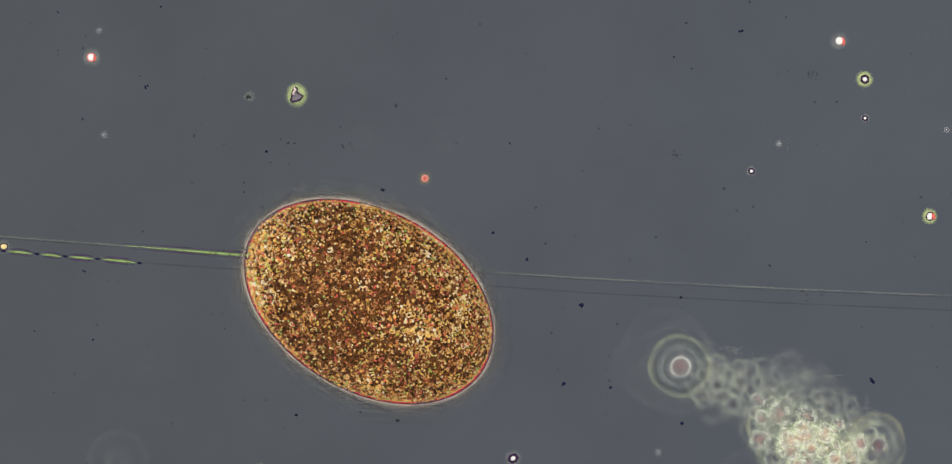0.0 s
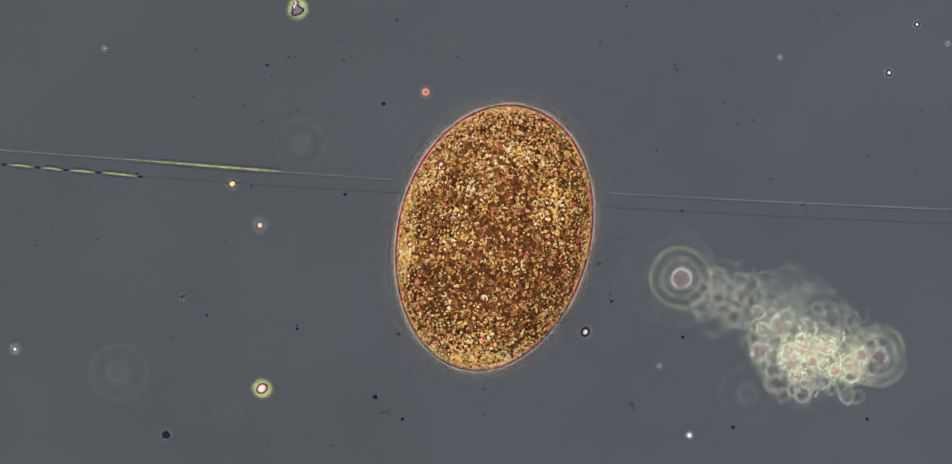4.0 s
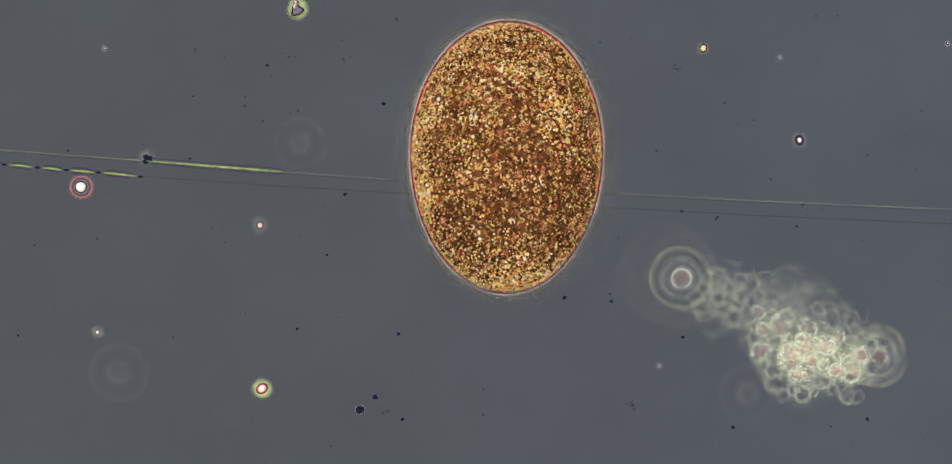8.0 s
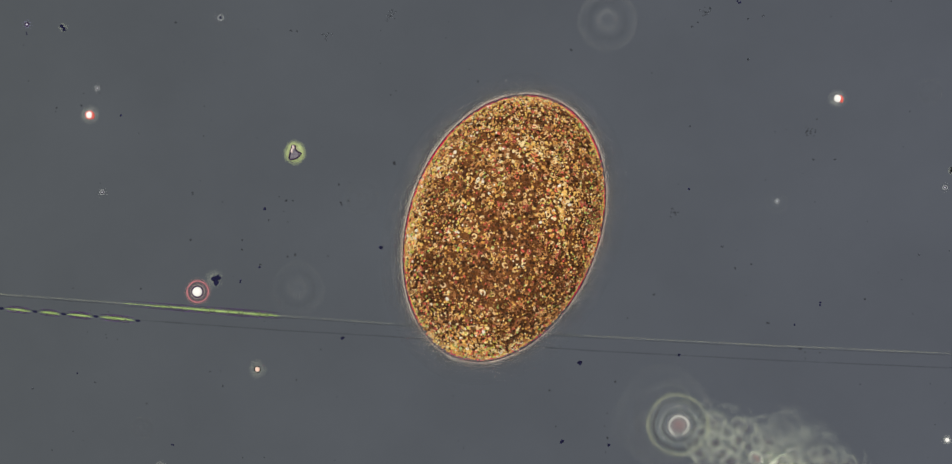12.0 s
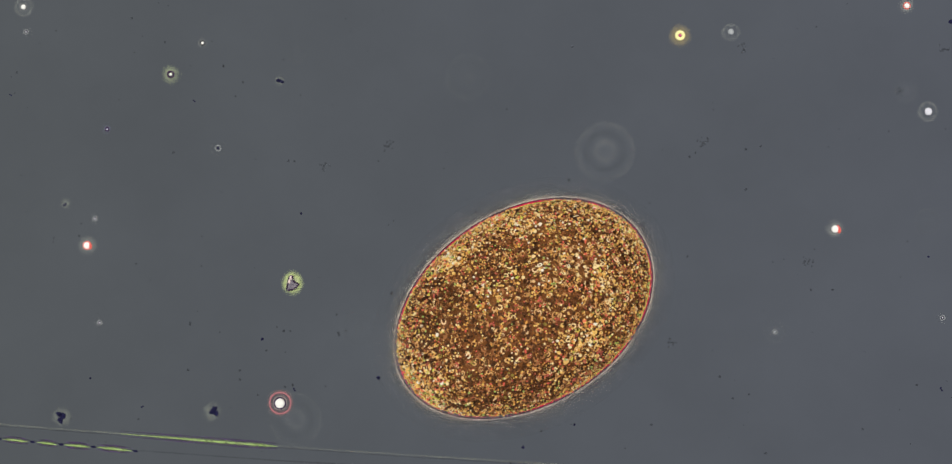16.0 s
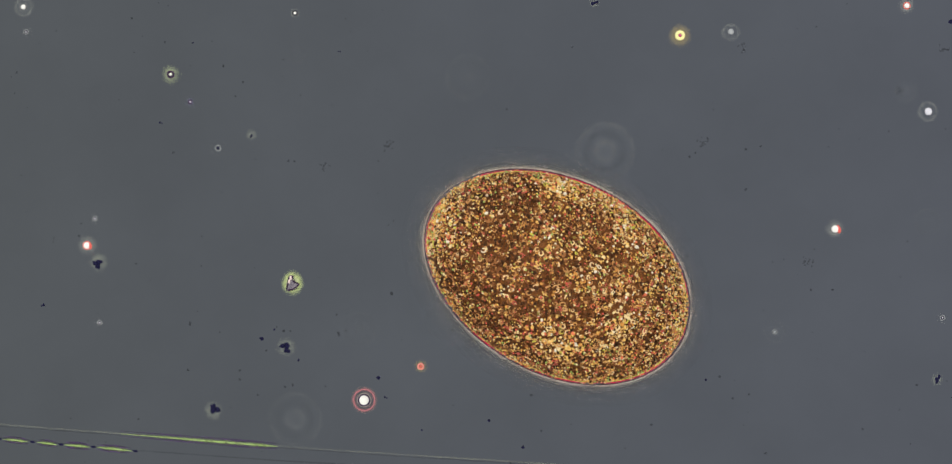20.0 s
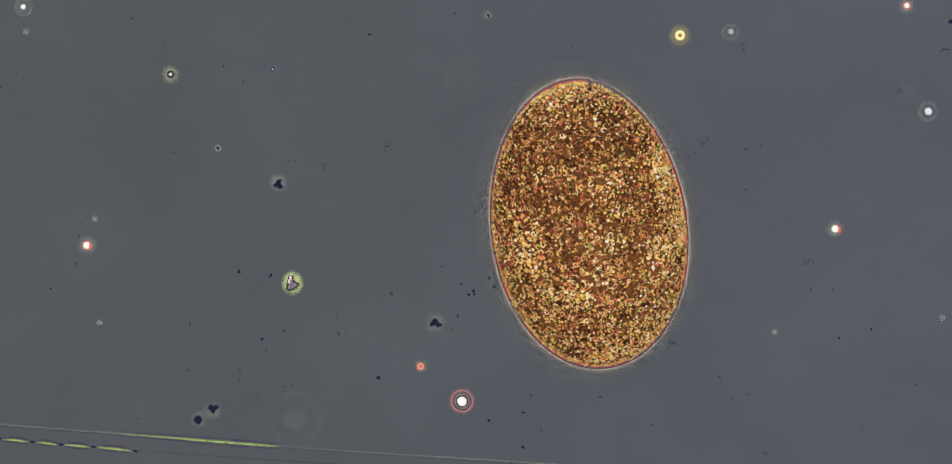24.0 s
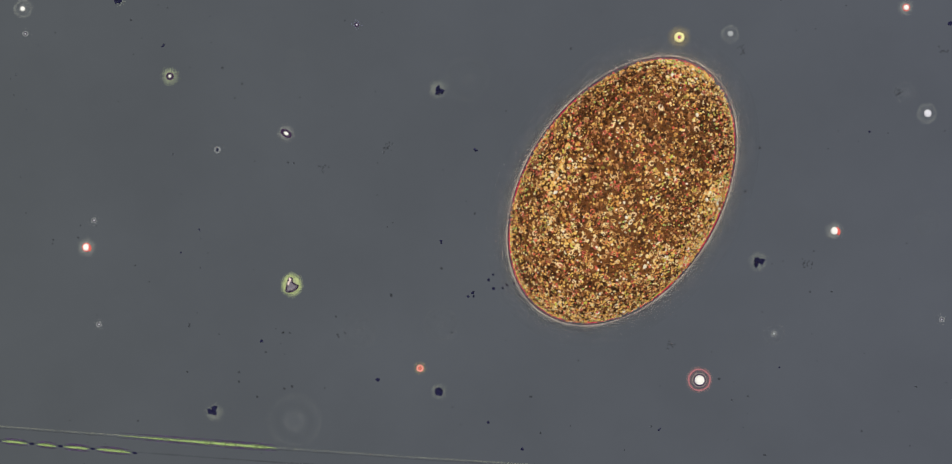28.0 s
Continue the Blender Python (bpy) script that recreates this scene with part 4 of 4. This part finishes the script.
debris_chain = thing("debris_chain", 0, 0, "loose chain of tiny dark specks on the glass", "debris")
for i, (x, y, r) in enumerate(((-32, -9, 2.3), (-24, 5, 2.3), (-9, 4, 1.6), (-2, -1, 2.0), (10, -3, 2.6), (15, 0, 1.7), (24, 3, 1.8), (33, 7, 1.6), (-66, 18, 1.9), (-58, 12, 2.4), (-57, 18, 1.7), (-25, -18, 1.7))):
    part("lump", LUMPS[i % 6], debris_chain, "", (x / 1000, -y / 1000, 0.0014), (r * (1.0 + 0.1 * (i % 4)) / 1000, r / 1000, r * 0.6 / 1000), i * 47)


rng = random.Random(77)
floaters = []
for i in range(36):
    q = rng.choice((1.7, 2.0, 2.4, 3.0))
    f = clump("debris_speck", 0, 0, "tiny drifting blue-black speck of debris", q, 1 if q < 2.4 else 2, 60 + i, 0.0, "drifting specks")
    floaters.append((f, rng.uniform(-1250, 1500), rng.uniform(-330, 980), rng.uniform(45, 85), rng.uniform(-26, -10)))


# ---- what moves ----
def drift(ob, rows):
    """Key a drifting thing along chart places; it turns slowly as it goes."""
    walk(ob, [(t, pose(*place(x, y), 0, 0, 9 * t)) for t, x, y in rows])


def motions():
    drift(red_drop, [(0, -260, 563), (0.509, -260, 563), (5.5, 10, 503), (6, 36, 493), (7, 72, 476), (8, 134, 450), (9, 190, 430), (10, 240, 413), (11, 289, 398), (11.5, 311, 390), (13.5, 384, 378), (14, 408, 372), (15, 443, 362), (16, 469, 354), (17, 499, 346), (18, 532, 349), (19, 566, 351), (20, 607, 349), (20.5, 627, 351), (22.5, 711, 353), (23, 731, 353), (24, 768, 351), (25, 849, 360), (26, 946, 363), (27, 1041, 355), (28, 1159, 313)])
    drift(grey_bead, [(0, -112, 739), (3.5, 8, 721), (5.5, 76, 704), (6, 94, 701), (7, 120, 695), (8, 160, 689), (9, 188, 684), (10, 216, 681), (10.5, 230, 682), (11.5, 256, 678), (28, 686, 621)])
    drift(amber_bead, [(0, 8, 406), (0.5, 82, 380), (1, 158, 364), (1.3, 210, 353), (1.4, 3, 444), (1.5, -60, 525), (1.9, 8, 602), (2, 35, 590), (2.5, 126, 543), (3, 218, 501), (3.5, 312, 468), (5.5, 616, 269), (6, 768, 173), (6.5, 920, 168), (7, 992, 194), (7.5, 1086, 226), (8, 1156, 222), (8.5, 1222, 210), (9, 1296, 192), (9.5, 1374, 170), (10, 1468, 137), (10.5, 1548, 108), (12.4, 1860, -5), (28, 1860, -5)])
    drift(ringed_bead, [(0, 845, 754), (0.5, 871, 744), (1, 905, 731), (1.3, 926, 724), (1.4, 865, 756), (2, 888, 752), (3, 924, 735), (3.5, 940, 710), (5.5, 1064, 587), (6, 1106, 522), (6.5, 1146, 479), (7, 1180, 453), (7.5, 1246, 412), (8, 1314, 373), (8.5, 1376, 344), (9, 1444, 320), (9.5, 1510, 294), (10, 1592, 251), (11.6, 1860, 112), (28, 1860, 112)])
    drift(dark_ball, [(0, -52, 923), (2.5, 151, 884), (3, 192, 871), (3.5, 234, 863), (5.5, 392, 839), (6, 436, 831), (7, 500, 822), (8, 592, 816), (9, 676, 814), (9.5, 722, 808), (21.9, 1860, 672), (28, 1860, 672)])
    drift(settling_clump, [(0, -260, 560), (2.44, -260, 560), (5.5, 34, 487), (6, 82, 467), (7, 146, 438), (8, 240, 401), (8.5, 274, 386), (9, 304, 376), (9.5, 336, 354), (10, 354, 359), (11, 358, 364), (11.5, 356, 364), (13.5, 356, 367), (14, 356, 366), (15, 356, 368), (17, 358, 369), (20, 359, 367), (24, 359, 367), (28, 362, 367)])
    drift(clump_a, [(0, -260, 442), (12.2, -260, 442), (15.1, 22, 399), (16, 110, 377), (17, 202, 350), (18, 289, 325), (19, 386, 288), (20, 479, 262), (20.5, 515, 254), (22.5, 652, 224), (23, 676, 219), (24, 725, 222), (25, 802, 250), (26, 945, 285), (26.6, 1059, 266), (27, 1128, 233), (28, 1256, 118)])
    drift(clump_b, [(0, -260, 274), (14.6, -260, 274), (18, 12, 196), (19, 91, 158), (20, 171, 122), (20.5, 206, 106), (22.5, 365, 41), (23, 400, 27), (24, 466, -9), (25, 530, -44), (26, 585, -71), (27, 649, -111), (28, 729, -165)])
    drift(dark_ball_b, [(0, -260, 471), (17.9, -260, 471), (22.5, 205, 410), (23, 255, 399), (24, 335, 381), (25, 418, 370), (26, 502, 347), (27, 598, 336), (28, 731, 332)])
    drift(blue_dot, [(0, -260, -3), (1.71, -260, -3), (11, 19, -48), (11.5, 34, -52), (13.5, 93, -62), (14, 110, -70), (15, 147, -82), (16, 184, -96), (17, 217, -107), (18, 247, -117), (19, 282, -128), (20, 321, -141), (20.5, 340, -146), (22.5, 405, -171), (24, 456, -195), (25, 494, -217), (26, 529, -236), (27, 560, -254), (28, 596, -271)])
    drift(oval_bead, [(0, -260, 123), (21.9, -260, 123), (24.6, 52, 63), (25, 99, 48), (26, 219, 9), (27, 345, -41), (28, 480, -92)])
    drift(clump_c, [(0, -260, -243), (18.9, -260, -243), (25, 52, -283), (26, 103, -294), (27, 154, -303), (28, 206, -312)])
    drift(flake_a, [(0, -260, 16), (7.59, -260, 16), (11, 27, -30), (11.5, 69, -40), (13.5, 225, -85), (14, 270, -103), (15, 365, -137), (16, 468, -176), (17, 566, -211), (18, 681, -241), (19, 829, -278), (20, 985, -304), (25.6, 1860, -450), (28, 1860, -450)])
    drift(white_dot, [(0, -260, 12), (1.52, -260, 12), (13.7, 240, -207), (14, 252, -216), (15, 289, -225), (16, 341, -238), (17, 389, -253), (18, 423, -263), (19, 461, -275), (20, 493, -287), (20.5, 512, -293), (28, 797, -383)])
    drift(speck_a, [(0, -260, 115), (10.3, -260, 115), (14.5, 15, 62), (15, 48, 51), (16, 116, 26), (17, 188, 1), (18, 262, -22), (19, 343, -56), (20, 421, -87), (20.5, 457, -102), (22.5, 630, -193), (23, 676, -222), (24, 810, -284), (28, 1346, -532)])
    drift(speck_b, [(0, -260, 40), (6.99, -260, 40), (13.5, 167, -85), (14, 200, -101), (15, 262, -122), (16, 328, -142), (17, 397, -165), (18, 454, -183), (19, 510, -205), (20, 567, -224), (20.5, 591, -232), (28, 951, -352)])
    drift(speck_c, [(0, -260, 4), (12.9, -260, 4), (17, 47, -38), (18, 122, -55), (19, 199, -80), (20, 274, -106), (20.5, 308, -119), (22.5, 483, -193), (23, 528, -213), (28, 978, -413)])
    drift(flake_b, [(0, 411, 159), (1, 588, 152), (1.3, 638, 149), (1.4, 411, 217), (1.5, 344, 303), (1.6, 355, 310), (2, 454, 276), (2.5, 570, 229), (3, 682, 183), (3.5, 808, 142), (7.71, 1860, -203), (28, 1860, -203)])
    drift(ringed_bead_b, [(0, 1423, 131), (0.5, 1442, 127), (1, 1462, 123), (1.3, 1476, 121), (1.4, 1425, 131), (2, 1447, 152), (2.4, 1471, 145), (8.83, 1860, 41), (28, 1860, 41)])
    drift(ringed_bead_c, [(0, 1530, 356), (1, 1565, 352), (1.3, 1575, 351), (1.4, 1540, 358), (2, 1557, 378), (2.3, 1566, 359), (12.4, 1860, -301), (28, 1860, -301)])
    drift(speck_d, [(0, 1129, 38), (1, 1184, 34), (1.3, 1201, 31), (1.4, 1127, 42), (2, 1167, 68), (2.2, 1182, 63), (11.2, 1860, -140), (28, 1860, -140)])
    drift(speck_e, [(0, 1222, 51), (1, 1250, 49), (1.3, 1259, 50), (1.4, 1207, 58), (2, 1238, 78), (2.3, 1259, 58), (11, 1860, -537), (28, 1860, -537)])
    drift(speck_f, [(0, 1438, 629), (1, 1488, 619), (1.3, 1503, 618), (1.4, 1459, 628), (2, 1469, 670), (2.5, 1507, 653), (3, 1544, 636), (7.34, 1860, 489), (28, 1860, 489)])
    drift(white_dot_b, [(0, 1237, 282), (1, 1303, 270), (1.3, 1325, 269), (1.4, 1247, 286), (2, 1285, 328), (3, 1382, 295), (3.5, 1426, 281), (5.5, 1548, 169), (10.6, 1860, -115), (28, 1860, -115)])
    drift(white_dot_c, [(0, 1424, 195), (1, 1452, 189), (1.3, 1459, 189), (1.4, 1434, 193), (2, 1448, 204), (3, 1474, 195), (3.5, 1490, 189), (15.1, 1860, 50), (28, 1860, 50)])
    drift(white_dot_d, [(0, 942, 920), (3, 1086, 880), (3.5, 1110, 869), (5.5, 1206, 819), (6, 1232, 802), (7, 1266, 784), (8, 1314, 759), (19.4, 1860, 475), (28, 1860, 475)])
    drift(flake_c, [(0, -260, 852), (9.78, -260, 852), (19, 1372, 398), (20, 1549, 316), (21.8, 1860, 172), (28, 1860, 172)])
    drift(satellite, [(0, 140, 447), (13.5, 432, 350), (14, 443, 344), (15, 466, 336), (16, 491, 331), (17, 519, 325), (18, 552, 334), (19, 595, 343), (20, 641, 345), (20.5, 662, 347), (22.5, 777, 360), (28, 1093, 396)])
    drift(drifter_a, [(0, 240, 143), (0.9, 318, 124), (1.3, 352, 117), (1.4, 300, 150), (2, 352, 140), (3, 440, 112), (12, 1220, -90), (19.4, 1860, -256), (28, 1860, -256)])
    drift(drifter_b, [(0, -260, 420), (18.9, -260, 420), (22.5, 203, 225), (23, 272, 198), (24, 402, 140), (25, 525, 94), (26, 627, 66), (27, 711, 20), (28, 793, -64)])
    drift(drifter_c, [(0, -260, -110), (20.5, -260, -110), (24.1, 13, -167), (25, 84, -180), (26, 162, -196), (27, 224, -214), (28, 275, -235)])
    drift(drifter_d, [(0, -260, 240), (14, -260, 240), (25, 535, 134), (26, 607, 123), (27, 676, 104), (28, 735, 85)])
    drift(drifter_e, [(0, 770, 640), (10.1, 1266, 455), (11, 1303, 432), (11.5, 1328, 418), (13.5, 1427, 378), (14, 1453, 367), (15, 1503, 351), (16, 1557, 333), (17, 1610, 315), (22, 1870, 230), (28, 1870, 230)])
    drift(drifter_f, [(0, -260, 510), (15.25, -260, 510), (19, 292, 303), (19.5, 367, 274), (20, 439, 248), (20.2, 457, 242), (28, 1615, -192)])
    drift(soft_flake, [(0, -270, 840), (10.8, 1369, 258), (11, 1403, 246.5), (11.5, 1479, 219), (14, 1860, 84), (28, 1860, 84)])
    trail = ((0, 630, 487), (1, 691, 530), (2, 745, 548), (3, 785, 547), (3.5, 798, 537), (5.5, 829, 484), (7, 832, 445), (8, 827, 406), (9, 825, 376), (10, 824, 327), (11, 826, 295),
             (13.5, 841, 236), (15, 852, 197), (17, 847, 165), (20, 845, 158), (28, 845, 158))
    walk(debris_chain, [(t, pose(*place(x, y))) for t, x, y in trail])
    for f, x, y, vx, vy in floaters:
        end = min(28.0, (1860 - x) / vx)
        rows = [(0, x, y), (end * 0.35, x + vx * end * 0.33, y + vy * end * 0.42), (end, x + vx * end, y + vy * end)]
        drift(f, rows + ([(28, x + vx * end, y + vy * end)] if end < 28 else []))
    jolt = ((0, 489, 157), (1.3, 489, 157), (1.4, 478, 156), (1.5, 479, 157), (1.7, 482, 157), (2, 488, 157), (2.5, 489, 157), (28, 489, 157))
    walk(grain, [(t, pose(*place(x, y))) for t, x, y in jolt])
    turns = [  # seconds, x, y, heading of the mouth end, its lift, roll round the long axis
        (0, -0.1537, -0.1046, 150.1, 38.2, 61.7),
        (0.5, -0.1275, -0.1350, 167.5, 38.9, 62.0),
        (1, -0.0930, -0.1480, 183.0, 38.9, 60.1),
        (1.5, -0.0657, -0.1615, 197.6, 37.6, 50.1),
        (2, -0.0391, -0.1656, 211.8, 35.5, 37.4),
        (2.5, -0.0169, -0.1764, 226.4, 33.2, 32.2),
        (3, 0.0006, -0.1647, 238.8, 31.7, 30.2),
        (3.5, 0.0143, -0.1547, 250.7, 31.2, 29.5),
        (5.5, 0.0452, -0.1019, 268.1, 30.2, 20.9),
        (6, 0.0475, -0.0889, 272.0, 30.2, 21.8),
        (6.5, 0.0474, -0.0737, 274.0, 29.8, 22.4),
        (7, 0.0479, -0.0627, 274.3, 29.1, 23.5),
        (7.5, 0.0450, -0.0430, 273.4, 28.1, 25.9),
        (8, 0.0431, -0.0244, 271.5, 27.1, 27.3),
        (8.5, 0.0415, -0.0101, 270.1, 26.3, 28.3),
        (9, 0.0410, 0.0059, 269.0, 26.2, 28.9),
        (9.5, 0.0407, 0.0250, 267.1, 27.6, 29.6),
        (10, 0.0405, 0.0548, 264.4, 29.3, 30.1),
        (10.5, 0.0409, 0.0736, 262.0, 28.9, 31.2),
        (11, 0.0418, 0.0875, 259.2, 28.2, 31.9),
        (11.5, 0.0427, 0.0993, 255.9, 28.1, 32.3),
        (13.5, 0.0568, 0.1458, 239.1, 27.4, 19.1),
        (14, 0.0621, 0.1718, 233.2, 29.3, 22.2),
        (14.5, 0.0645, 0.1775, 228.0, 29.5, 23.2),
        (15, 0.0697, 0.1852, 222.7, 28.5, 24.3),
        (15.5, 0.0742, 0.1902, 217.2, 27.7, 25.5),
        (16, 0.0820, 0.1976, 211.7, 26.6, 25.5),
        (16.5, 0.0871, 0.2044, 206.3, 25.4, 25.0),
        (17, 0.0945, 0.2121, 200.7, 24.2, 24.1),
        (17.5, 0.1016, 0.2171, 193.7, 23.5, 24.0),
        (18, 0.1080, 0.2217, 187.0, 23.1, 23.5),
        (18.5, 0.1143, 0.2267, 178.9, 22.2, 22.7),
        (19, 0.1194, 0.2313, 170.8, 21.5, 22.2),
        (19.5, 0.1259, 0.2375, 163.0, 20.3, 21.1),
        (20, 0.1325, 0.2425, 154.1, 19.9, 20.3),
        (20.5, 0.1361, 0.2459, 145.7, 19.6, 19.4),
        (22.5, 0.1693, 0.2610, 105.2, 18.8, 12.5),
        (23, 0.1738, 0.2728, 100.5, 18.5, 12.2),
        (23.5, 0.1762, 0.2908, 99.6, 17.0, 11.8),
        (24, 0.1764, 0.3172, 100.0, 14.8, 11.8),
        (24.5, 0.1760, 0.3405, 100.0, 14.3, 11.8),
        (25, 0.1759, 0.3710, 99.8, 14.5, 11.9),
        (25.5, 0.1765, 0.3935, 98.6, 16.2, 12.4),
        (26, 0.1854, 0.3865, 93.6, 20.0, 13.1),
        (26.5, 0.1940, 0.3849, 86.1, 20.4, 13.5),
        (27, 0.2041, 0.3781, 77.2, 20.6, 13.6),
        (27.5, 0.2125, 0.3757, 70.5, 20.8, 13.5),
        (28, 0.2258, 0.3693, 60.1, 20.2, 13.2)]
    walk(ciliate, [(t, pose(x, y, CILIATE_HEIGHT, 0, 0, heading) @ pose(0, 0, 0, 0, -lift, 0) @ pose(0, 0, 0, roll, 0, 0)) for t, x, y, heading, lift, roll in turns])


motions()
